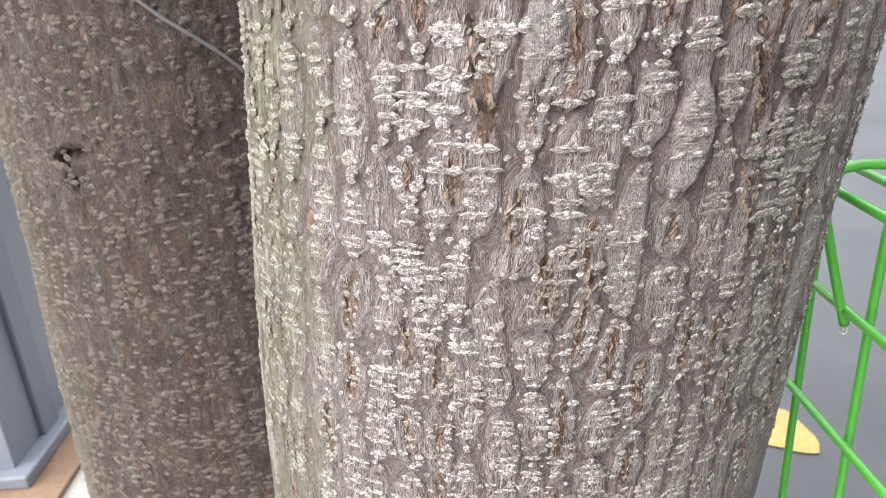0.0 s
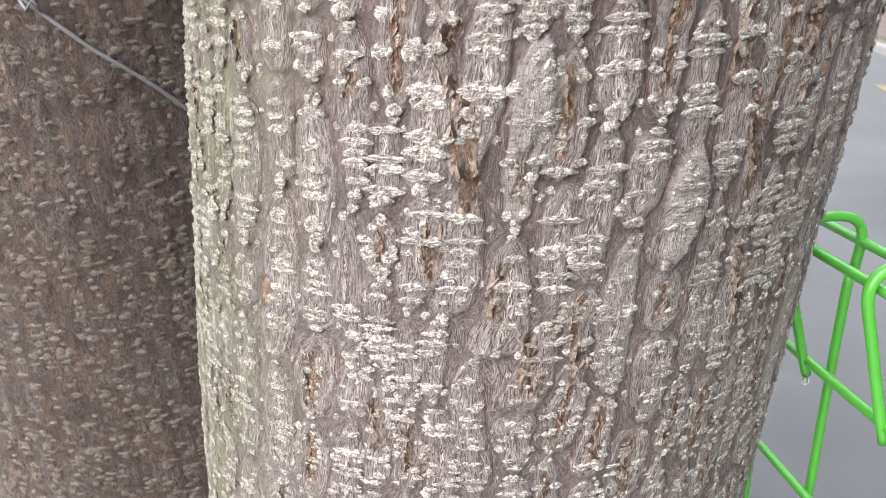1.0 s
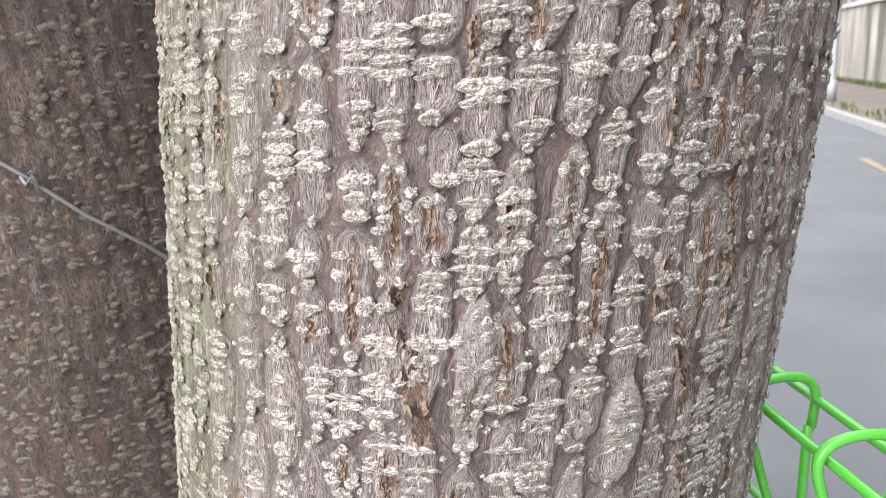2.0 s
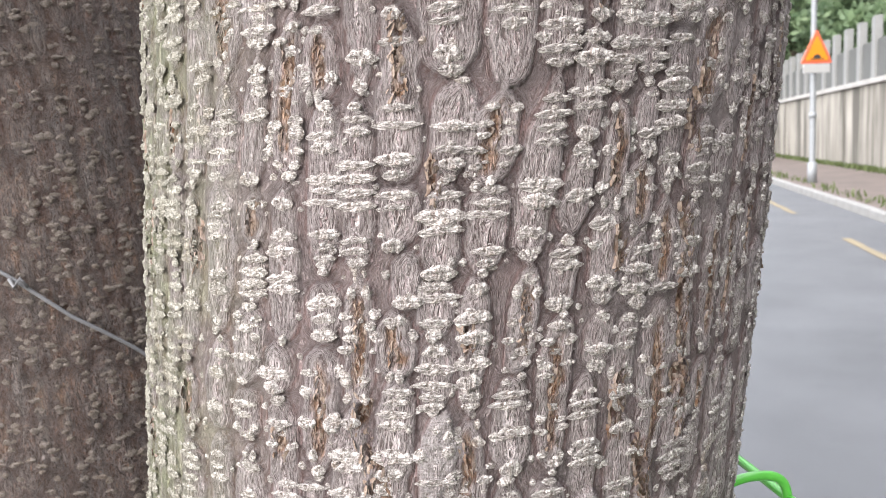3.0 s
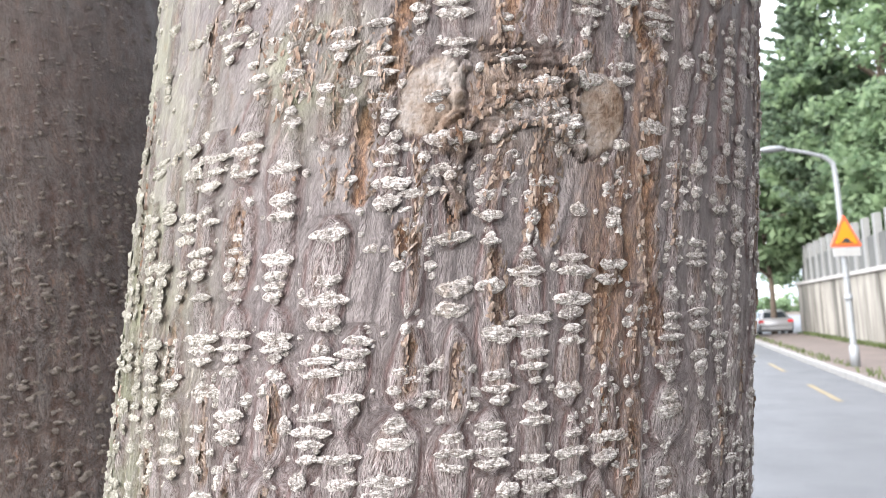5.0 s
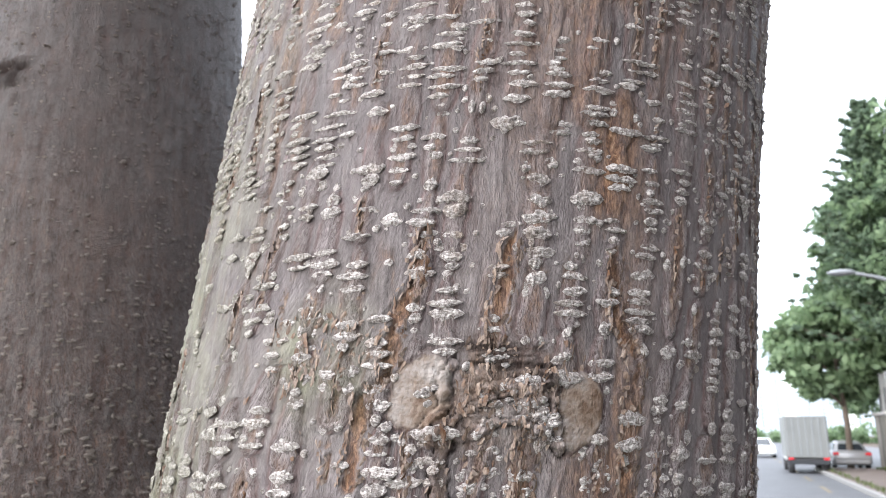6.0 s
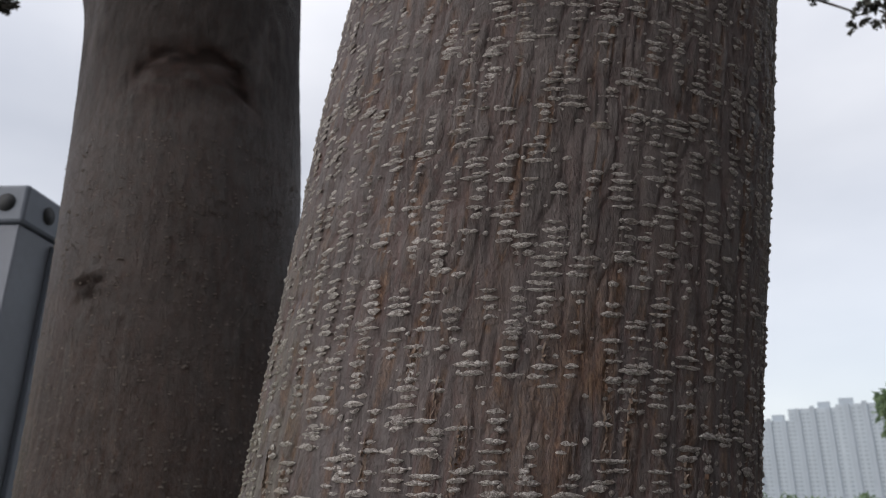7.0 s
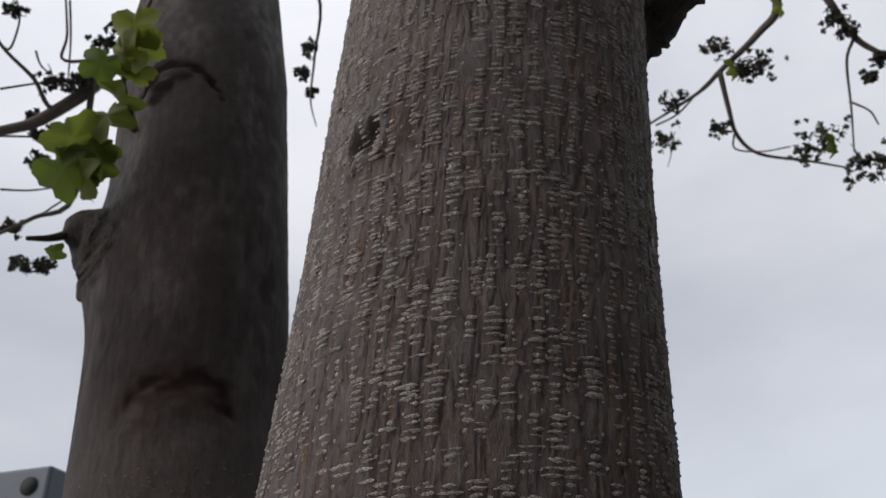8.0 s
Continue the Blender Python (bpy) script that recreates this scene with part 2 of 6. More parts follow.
def cork_material(name="pale_cork", dim=1.0, cast=None):
    """Knobbly pale cork, cracked, and grown into the bark at its rim."""
    m = Mat(name, 0.85)
    m.b.inputs["Specular IOR Level"].default_value = 0.2
    v = m.coords((1, 1, 0.5))
    a, b = m.noise(v, 900, 4, 0.65, 0.6), m.noise(v, 380, 3)
    layers = m.noise(m.coords((0.34, 0.34, 1.3)), 640, 4, 0.6, 1.4)
    rift = m.math("SUBTRACT", 1.0, m.math("MULTIPLY", m.math("ABSOLUTE", m.math("SUBTRACT", layers, 0.5)), 21.0), True)
    c = m.ramp(a, (0.36, (0.20 * dim, 0.165 * dim, 0.148 * dim)), (0.45, (0.45 * dim, 0.412 * dim, 0.392 * dim)), (0.58, (0.61 * dim, 0.575 * dim, 0.552 * dim)))
    r = m.node("ShaderNodeNewGeometry").outputs["Random Per Island"]
    c = m.mix(m.math("MULTIPLY", r, 0.2), c, (0.228 * dim, 0.194 * dim, 0.179 * dim))
    c = m.mix(m.math("MULTIPLY", rift, 0.66), c, (0.135 * dim, 0.104 * dim, 0.090 * dim))
    rust = m.math("MULTIPLY", m.math("SUBTRACT", m.noise(v, 70, 3), 0.56), 5.0, True)
    c = m.mix(m.math("MULTIPLY", rust, 0.5), c, (0.228, 0.152, 0.0988))
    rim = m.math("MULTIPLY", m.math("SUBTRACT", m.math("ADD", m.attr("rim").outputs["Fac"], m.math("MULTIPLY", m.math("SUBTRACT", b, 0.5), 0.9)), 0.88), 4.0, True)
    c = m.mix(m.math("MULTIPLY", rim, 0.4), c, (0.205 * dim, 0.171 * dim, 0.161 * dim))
    c = m.mix(m.math("MULTIPLY", m.attr("algae").outputs["Fac"], 0.55), c, (0.205, 0.209, 0.144))
    if cast:
        c = m.mix(0.55, c, cast)
    m.color(c)
    m.bump(m.math("SUBTRACT", m.math("ADD", a, m.math("MULTIPLY", b, 0.8)), m.math("MULTIPLY", rift, 0.4)), 0.0020, 1.0)
    return m.m


def flake_material():
    """Dead, lifted bark: grey-brown outside with torn rusty edges."""
    m = Mat("dead_bark", 0.9)
    m.b.inputs["Specular IOR Level"].default_value = 0.15
    a, b = m.noise(m.coords((1, 1, 0.3)), 700, 5, 0.7), m.noise(m.coords(), 160, 3)
    c = m.ramp(a, (0.32, (0.075, 0.050, 0.036)), (0.5, (0.205, 0.150, 0.116)), (0.68, (0.36, 0.30, 0.255)))
    r = m.node("ShaderNodeNewGeometry").outputs["Random Per Island"]
    c = m.mix(m.math("MULTIPLY", r, 0.5), c, (0.198, 0.163, 0.148))
    c = m.mix(m.math("MULTIPLY", m.math("SUBTRACT", b, 0.52), 5.0, True), c, (0.114, 0.057, 0.0319))
    m.color(c)
    m.bump(a, 0.0015, 1.0)
    return m.m


def asphalt_material():
    m = Mat("asphalt", 0.62)
    v = m.coords()
    grit, patch, wide = m.noise(v, 160, 5, 0.7), m.noise(v, 1.1, 4), m.noise(v, 0.12, 3)
    c = m.ramp(patch, (0.3, (0.048, 0.050, 0.055)), (0.7, (0.074, 0.077, 0.083)))
    c = m.mix(m.math("MULTIPLY", m.math("SUBTRACT", grit, 0.5), 1.4, True), c, (0.15, 0.15, 0.155))
    c = m.mix(m.math("MULTIPLY", m.math("SUBTRACT", wide, 0.5), 1.5, True), c, (0.04, 0.041, 0.044))
    m.color(c)
    m.bump(grit, 0.004)
    return m.m


def leaf_material(name, dark, light, shine=0.5, lit=0.35):
    m = Mat(name, shine)
    r = m.node("ShaderNodeNewGeometry").outputs["Random Per Island"]
    o = m.random()
    f = m.math("ADD", m.math("MULTIPLY", r, 0.6), m.math("ADD", m.math("MULTIPLY", o, 0.25), m.math("MULTIPLY", m.noise(m.coords(), 3, 2), 0.3)))
    c = m.ramp(f, (0.25, dark), (0.85, light))
    m.color(c)
    tr = m.node("ShaderNodeBsdfTranslucent")
    m.link(c, tr.inputs["Color"])
    mx = m.node("ShaderNodeMixShader", Fac=lit)
    out = m.t.nodes["Material Output"]
    m.link(m.b.outputs[0], mx.inputs[1])
    m.link(tr.outputs[0], mx.inputs[2])
    m.link(mx.outputs[0], out.inputs["Surface"])
    return m.m


def stained_concrete():
    """Pale concrete with dark runs of dirt from the coping down."""
    m = Mat("stained_concrete", 0.9)
    v = m.coords((1.1, 1.1, 0.12))
    runs, cloud, fine = m.noise(v, 0.85, 4, 0.6), m.noise(m.coords(), 0.5, 4), m.noise(m.coords(), 25, 4)
    c = m.ramp(cloud, (0.3, (0.19, 0.175, 0.152)), (0.7, (0.29, 0.272, 0.24)))
    c = m.mix(m.math("MULTIPLY", m.math("SUBTRACT", runs, 0.45), 7.0, True), c, (0.062, 0.057, 0.048))
    c = m.mix(m.math("MULTIPLY", fine, 0.2), c, (0.167, 0.156, 0.133))
    m.color(c)
    m.bump(fine, 0.004)
    return m.m


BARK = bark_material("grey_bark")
BARK_B = bark_material("brown_bark", (0.46, 0.335, 0.25), True, (0.035, 0.0292, 0.028))
CORK = cork_material()
CORK_HIGH = cork_material("grey_cork", 1.12)
FLAKE = flake_material()
CORK_B = cork_material("dull_cork", 0.55, (0.15, 0.115, 0.09))
ASPHALT = asphalt_material()
CONCRETE = stained_concrete()
KERB = plain("kerb_stone", (0.167, 0.165, 0.16), 0.85, 0, 0.15, 3, 0.003)
PAVERS = plain("paving_brick", (0.0874, 0.0669, 0.057), 0.85, 0, 0.22, 1.2, 0.003)
PALE_PAVING = plain("pale_bounce_paving", (0.29, 0.275, 0.25), 0.85, 0, 0.14, 5, 0.003)
SOIL = plain("soil", (0.0684, 0.0502, 0.035), 0.95, 0, 0.35, 9, 0.02)
GRASS = leaf_material("verge_grass", (0.038, 0.057, 0.0152), (0.0912, 0.114, 0.038), 0.7)
GREEN_WIRE = plain("green_coating", (0.0646, 0.319, 0.038), 0.28, 0, 0.06, 30)
GALV = plain("galvanised_steel", (0.205, 0.217, 0.228), 0.6, 0.2, 0.1, 12)
WIRE = plain("dull_wire", (0.125, 0.125, 0.132), 0.6, 0.2, 0.15, 60)
GREY_PAINT = plain("grey_paint", (0.13, 0.15, 0.185), 0.5, 0.1, 0.08, 4)
GREY_DARK = plain("dark_recess", (0.02, 0.022, 0.026), 0.8, 0, 0.1, 4)
GREY_LIGHT = plain("pale_grey_paint", (0.16, 0.175, 0.209), 0.5, 0.1, 0.08, 4)
PATCH_YELLOW = plain("fresh_road_yellow", (0.342, 0.243, 0.076), 0.75, 0, 0.2, 25, 0.001)
YELLOW = plain("road_yellow", (0.152, 0.122, 0.0722), 0.75, 0, 0.18, 5, 0.001)
SIGN_YELLOW = plain("sign_yellow", (0.68, 0.23, 0.006), 0.45, 0, 0.03, 3)
SIGN_RED = plain("sign_red", (0.62, 0.11, 0.045), 0.45, 0, 0.03, 3)
SIGN_WHITE = plain("sign_white", (0.38, 0.38, 0.372), 0.5, 0, 0.03, 3)
BLACK = plain("black_print", (0.03, 0.03, 0.03), 0.6, 0, 0.1, 3)
CAR_WHITE = plain("white_car_paint", (0.78, 0.79, 0.80), 0.22, 0, 0.02, 1)
CAR_SILVER = plain("silver_car_paint", (0.251, 0.247, 0.251), 0.3, 0.3, 0.03, 1)
CAR_BLUE = plain("blue_decal", (0.05, 0.33, 0.68), 0.35, 0, 0.05, 3)
GLASS_DARK = plain("tinted_glass", (0.03, 0.035, 0.04), 0.08, 0, 0.05, 1)
RUBBER = plain("rubber", (0.025, 0.025, 0.027), 0.8, 0, 0.15, 15)
ALLOY = plain("alloy", (0.55, 0.56, 0.58), 0.35, 0.7, 0.06, 15)
TAIL_RED = plain("red_lens", (0.55, 0.02, 0.03), 0.2, 0, 0.05, 5)
TRUCK_BOX = plain("truck_panel", (0.144, 0.152, 0.15), 0.5, 0.1, 0.06, 2)
# distance haze is mixed into these: pale, bluish, panes close to the walls
TOWER = plain("hazed_tower_render", (0.42, 0.475, 0.525), 0.9, 0, 0.06, 0.02)
TOWER_B = plain("hazed_tower_render_shade", (0.36, 0.41, 0.46), 0.9, 0, 0.06, 0.02)
PANE = plain("hazed_window_pane", (0.33, 0.38, 0.43), 0.2, 0, 0.1, 0.05)
COPING = plain("pale_coping", (0.27, 0.262, 0.25), 0.85, 0, 0.16, 2, 0.003)
BOARD = plain("grey_board", (0.075, 0.077, 0.074), 0.8, 0, 0.15, 1.5)
SLAT = plain("pale_slat", (0.165, 0.168, 0.165), 0.7, 0, 0.1, 1.5)
# bough bark with the shade of its underside put into the colour
SHADED_BOUGH = plain("shaded_bough_bark", (0.055, 0.046, 0.042), 0.9, 0, 0.45, 30, 0.012)
TWIG = plain("twig_bark", (0.10, 0.085, 0.075), 0.85, 0, 0.25, 30)
WOOD_DARK = plain("far_trunk_bark", (0.11, 0.085, 0.065), 0.9, 0, 0.3, 6, 0.01)
LEAF_BIG = leaf_material("big_leaf", (0.07, 0.115, 0.018), (0.29, 0.31, 0.05), 0.5, 0.6)
LEAF_DARK = leaf_material("seed_cluster", (0.03, 0.03, 0.025), (0.075, 0.075, 0.06), 0.7, 0.15)
# greens lifted paler than leaves are, to carry the veil of haze
LEAF_GREEN = leaf_material("hazed_broad_foliage", (0.1, 0.155, 0.0866), (0.238, 0.324, 0.178), 0.6, 0.6)
LEAF_FIR = leaf_material("fir_foliage", (0.095, 0.144, 0.0988), (0.175, 0.239, 0.152), 0.6, 0.55)


# ---- building ----
def part(name, data, material, parent=None, label="", smooth=False):
    """Links a bmesh or a mesh as one object, under a thing where one is given."""
    if isinstance(data, bmesh.types.BMesh):
        me = bpy.data.meshes.new(name)
        data.to_mesh(me)
        data.free()
    else:
        me = data
    if material and not me.materials:
        me.materials.append(material)
    if smooth:
        me.polygons.foreach_set("use_smooth", np.ones(len(me.polygons), bool))
    ob = new(name, me)
    ob.parent = parent
    if label:
        ob["label"] = label
    return ob


def thing(name, label, category, group="", at=None, kind=""):
    ob = new(name)
    ob.empty_display_size = 0.1
    if at is not None:
        ob.matrix_basis = at
    return tagged(ob, label, category, group, kind)


def box(bm, x0, x1, y0, y1, z0, z1, bevel=0.0):
    """Adds a box, with its edges eased where a bevel is given."""
    sub = bmesh.new()
    bmesh.ops.create_cube(sub, size=1, matrix=Matrix.Translation(((x0 + x1) / 2, (y0 + y1) / 2, (z0 + z1) / 2)) @ Matrix.Diagonal((x1 - x0, y1 - y0, z1 - z0, 1)))
    if bevel:
        bmesh.ops.bevel(sub, geom=sub.edges[:], offset=bevel, segments=2, affect="EDGES", profile=0.5)
    me = bpy.data.meshes.new("tmp")
    sub.to_mesh(me)
    sub.free()
    bm.from_mesh(me)
    bpy.data.meshes.remove(me)
    return bm


def a_box(*args, **kw):
    return box(bmesh.new(), *args, **kw)


def tube_mesh(name, points, radii, sides=8, cap=True):
    """A round bar along points, with a radius at each."""
    pts = [Vector(p) for p in points]
    n = len(pts)
    verts, faces, up = [], [], Vector((0.02, 0.05, 1)).normalized()
    ref = None
    for k, p in enumerate(pts):
        d = (pts[min(k + 1, n - 1)] - pts[max(k - 1, 0)]).normalized()
        if ref is None:
            ref = d.orthogonal().normalized()
        ref = (ref - d * ref.dot(d)).normalized()
        side = d.cross(ref)
        r = radii[k] if hasattr(radii, "__len__") else radii
        for j in range(sides):
            a = 2 * math.pi * j / sides
            verts.append(p + r * (math.cos(a) * ref + math.sin(a) * side))
    for k in range(n - 1):
        for j in range(sides):
            a, b = k * sides + j, k * sides + (j + 1) % sides
            faces.append((a, b, b + sides, a + sides))
    if cap:
        faces.append(tuple(range(sides))[::-1])
        faces.append(tuple((n - 1) * sides + j for j in range(sides)))
    me = bpy.data.meshes.new(name)
    me.from_pydata([tuple(v) for v in verts], [], faces)
    me.polygons.foreach_set("use_smooth", np.ones(len(me.polygons), bool))
    return me


def smooth_path(points, steps=6):
    """Points along a Catmull-Rom curve."""
    p = [Vector(q) for q in points]
    p = [2 * p[0] - p[1], *p, 2 * p[-1] - p[-2]]
    out = []
    for k in range(1, len(p) - 2):
        for s in range(steps):
            t = s / steps
            a, b, c, d = p[k - 1], p[k], p[k + 1], p[k + 2]
            out.append(0.5 * (2 * b + (c - a) * t + (2 * a - 5 * b + 4 * c - d) * t * t + (3 * b - a - 3 * c + d) * t**3))
    return [*out, p[-2]]


def quads_mesh(name, verts, faces, attributes=(), smooth=True):
    """A mesh from arrays: vertices, quads, and float or vector attributes."""
    me = bpy.data.meshes.new(name)
    me.vertices.add(len(verts))
    me.vertices.foreach_set("co", np.ascontiguousarray(verts, np.float32).ravel())
    n = faces.shape[1]
    me.loops.add(faces.size)
    me.loops.foreach_set("vertex_index", np.ascontiguousarray(faces, np.int32).ravel())
    me.polygons.add(len(faces))
    me.polygons.foreach_set("loop_start", np.arange(0, faces.size, n, dtype=np.int32))
    me.polygons.foreach_set("use_smooth", np.full(len(faces), smooth))
    me.update(calc_edges=True)
    for key, values in attributes:
        if values.ndim == 2:
            me.attributes.new(key, "FLOAT_VECTOR", "POINT").data.foreach_set("vector", np.ascontiguousarray(values, np.float32).ravel())
        else:
            me.attributes.new(key, "FLOAT", "POINT").data.foreach_set("value", np.ascontiguousarray(values, np.float32).ravel())
    return me


def grid_faces(rows, cols, closed):
    """Quads of a grid of vertices, row by row; closed joins the last column to the first."""
    r, c = np.meshgrid(np.arange(rows - 1), np.arange(cols if closed else cols - 1), indexing="ij")
    a, b = r * cols + c, r * cols + (c + 1) % cols
    return np.stack([a, b, b + cols, a + cols], -1).reshape(-1, 4)


def hashed(i, j, seed):
    h = (np.asarray(i).astype(np.int64) * 374761393 + np.asarray(j).astype(np.int64) * 668265263 + seed * 2147483647 + 1013904223) & 0x7FFFFFFF
    h = ((h ^ (h >> 13)) * 1274126177) & 0x7FFFFFFF
    return ((h ^ (h >> 16)) & 0xFFFFF) / 0xFFFFF


def value_noise(x, y, seed=0):
    """Smooth noise from 0 to 1 with one cell a unit."""
    i, j = np.floor(x), np.floor(y)
    u, v = x - i, y - j
    u, v = u * u * (3 - 2 * u), v * v * (3 - 2 * v)
    a, b, c, d = hashed(i, j, seed), hashed(i + 1, j, seed), hashed(i, j + 1, seed), hashed(i + 1, j + 1, seed)
    return (a * (1 - u) + b * u) * (1 - v) + (c * (1 - u) + d * u) * v


def step(a, b, x):
    t = np.clip((x - a) / (b - a), 0, 1)
    return t * t * (3 - 2 * t)


# ---- the two trunks ----
import functools

GROUND = 0.35


def carry_on(s, low, high):
    """s held between two ends, and how far it lies past them."""
    held = np.clip(s, low, high)
    return held, s - held


def trunk_form(z):
    """Axis and radius of the front trunk by height."""
    s, over = carry_on(np.asarray(z, float) - 1.5, -0.4, 1.2)
    up, down = np.maximum(over, 0), np.minimum(over, 0)
    x = 0.0186 + 0.1052 * s + 0.0231 * s**2 + 0.0069 * s**3 + 0.17 * up + 0.09 * down
    y = 0.0091 - 0.0149 * s - 0.0512 * s**2 - 0.10 * up + 0.02 * down
    r = 0.1597 + 0.0051 * s - 0.0266 * s**2 + 0.0111 * s**3 - 0.03 * up
    return x, y, (r + 0.10 * np.clip(-over / 0.8, 0, 1) ** 2) * (1 - 0.95 * np.clip(over / 2.9, 0, 1) ** 2)


def trunk_form_b(z):
    """Axis and radius of the trunk behind it."""
    s, over = carry_on(np.asarray(z, float) - 1.9, -1.0, 1.5)
    x = -0.3352 - 0.0704 * s - 0.0201 * s**2 - 0.11 * over
    y = 0.4298 + 0.0411 * s + 0.0263 * s**2 + 0.10 * np.maximum(over, 0)
    r = 0.1695 - 0.0264 * s + 0.0239 * s**2 - 0.03 * np.maximum(over, 0)
    return x, y, (r + 0.08 * np.clip(-over / 0.6, 0, 1) ** 2) * (1 - 0.95 * np.clip(over / 2.6, 0, 1) ** 2)


def on_trunk(form, a, z, h):
    """The place at the angle a (0 faces the walk, positive to the east), the height z and h above the bark."""
    x, y, r = form(z)
    return np.stack([x + (r + h) * np.sin(a), y - (r + h) * np.cos(a), z], -1)


ARC = 0.16
PLATE = 0.0155
# bared streaks of inner bark, low, middle and high: angle and height at both ends, half width in mm
STREAKS_LOW = [(-20.6, 1.51, -18.6, 1.498, 3.2), (-18.6, 1.498, -18.0, 1.48, 5.6), (-18.0, 1.48, -17.0, 1.466, 4.2), (-21.5, 1.458, -21.1, 1.441, 3.6), (17.8, 1.496, 20.8, 1.472, 3.6), (21.3, 1.446, 24.3, 1.412, 3.0),
               (-12.8, 1.444, -12.4, 1.427, 3.0), (-33.2, 1.513, -32.6, 1.502, 3.0), (24.8, 1.524, 25.1, 1.515, 3.6), (-7.9, 1.416, -6.7, 1.395, 4.0), (-27.6, 1.388, -27.0, 1.368, 3.6), (-0.8, 1.412, -0.2, 1.40, 3.2)]
STREAKS_MID = [(-18.6, 1.658, -17.7, 1.633, 2.4), (24.3, 1.639, 24.6, 1.626, 2.8), (22.5, 1.626, 24.5, 1.608, 2.4), (23.2, 1.589, 25.1, 1.569, 3.2), (24.1, 1.568, 26.4, 1.517, 3.6), (26.8, 1.516, 26.8, 1.493, 3.0), (12.1, 1.584, 12.6, 1.566, 3.4),
               (13.8, 1.527, 13.9, 1.503, 3.0), (-7.9, 1.554, -7.5, 1.543, 3.0), (-13.4, 1.611, -13.0, 1.598, 2.0), (-20.7, 1.526, -21.4, 1.515, 3.6), (-49.0, 1.591, -49.4, 1.573, 2.2), (18.9, 1.499, 19.7, 1.48, 3.6)]
STREAKS_TOP = [(-12.6, 1.92, -13.0, 1.896, 3.0), (-13.0, 1.896, -15.4, 1.878, 4.4), (-15.4, 1.878, -14.8, 1.862, 5.0), (-14.6, 1.862, -18.0, 1.852, 3.8), (-18.0, 1.852, -18.0, 1.821, 4.6), (0.4, 1.915, -0.8, 1.872, 4.6), (5.2, 1.84, 5.3, 1.803, 5.6),
               (16.4, 1.91, 17.1, 1.885, 3.6), (17.1, 1.885, 21.4, 1.868, 4.2), (21.4, 1.868, 20.9, 1.826, 4.6), (20.9, 1.83, 21.9, 1.79, 5.0), (21.9, 1.79, 24.8, 1.762, 4.4), (14.2, 1.795, 14.9, 1.76, 3.6), (-0.6, 1.80, 0.4, 1.775, 3.0), (-12.4, 1.812, -12.0, 1.80, 2.6)]
STREAKS = STREAKS_LOW + STREAKS_MID + [(*ends, 1.35 * half) for *ends, half in STREAKS_TOP]
# healed scars and smooth pale plates: angle, height, half width, half height in mm, kind
# the overgrowing lips of torn bark round the two scars, as lines of angle and height, and half width in mm
LIPS = [(((-6.2, 1.8655), (-7.0, 1.857), (-6.6, 1.849), (-8.3, 1.8457), (-9.0, 1.841), (-7.8, 1.8365)), 2.2), (((-6.6, 1.845), (-6.0, 1.8354), (-6.0, 1.8265), (-5.6, 1.816)), 2.6), (((-7.6, 1.8378), (-5.1, 1.8443), (-3.2, 1.8488), (0.0, 1.8521), (4.0, 1.8555), (7.9, 1.8568)), 1.5),
        (((-6.0, 1.8385), (-2.0, 1.8385), (-0.2, 1.8429), (3.6, 1.844), (7.0, 1.8406), (9.8, 1.8349)), 1.6), (((7.6, 1.864), (8.4, 1.855), (8.7, 1.846), (10.2, 1.8335)), 2.0)]
SPOTS = [(-9.6, 1.854, 12, 16.5, "scar"), (12.4, 1.8475, 10.5, 15.5, "scar"), (-47.0, 1.4236, 4.0, 7, "scar"), (-10.9, 1.503, 7.4, 17, "plate"), (10.3, 1.464, 8, 22, "plate")]


COLUMNS, FOOT, BIN = 21, 0.25, 0.001


@functools.lru_cache(None)
def plate_table(seed):
    """The plates of a trunk's bark, column by column: shift, middle height, half width, half height, way up, crack; and which one holds each millimetre."""
    rng = np.random.default_rng(seed)
    rows, table = [], np.zeros((2 * COLUMNS + 1, 4600), int)
    for c in range(2 * COLUMNS + 1):
        z = FOOT - rng.uniform(0.0, 0.04)
        while z < FOOT + 4.6:
            tall = rng.uniform(0.020, 0.040) if rng.random() < 0.55 else rng.uniform(0.036, 0.075)
            rows.append((rng.normal(0, 0.0011), z + tall / 2, rng.uniform(0.0060, 0.0083), tall / 2, rng.random() < 0.72, rng.random() < 0.26, rng.random(), c - COLUMNS))
            k0, k1 = (int(round((q - FOOT) / BIN)) for q in (z, z + tall))
            table[c, max(k0, 0):max(k1, 0)] = len(rows) - 1
            z += tall + rng.uniform(-0.002, 0.004) * 0
    return np.array(rows, float), table


def plate_width(plate, z, seed):
    """Half width of a plate at a height: drawn to a point at one end, blunt at the other."""
    s = np.clip((z - plate[..., 1]) / plate[..., 3], -1, 1) * np.where(plate[..., 4] > 0.5, 1, -1)
    form = np.where(s > 0, np.clip(1 - np.abs(s) ** 2.6, 0, 1) ** 0.75, np.clip(1 - np.abs(s) ** 4.5, 0, 1) ** 0.55)
    return plate[..., 2] * form


def plate_warp(u, z, seed):
    swirl = 0.006 * np.exp(-(((z - 1.398) / 0.04) ** 2) - ((u + 0.045) / 0.06) ** 2) * np.sin((u + 0.045) * 75 + z * 55)
    return 0.013 * (value_noise(u / 0.05, z / 0.14, seed) - 0.5) + 0.006 * (value_noise(u / 0.022, z / 0.04, seed + 1) - 0.5) + 0.0022 * (value_noise(u / 0.006, z / 0.010, seed + 12) - 0.5) + swirl


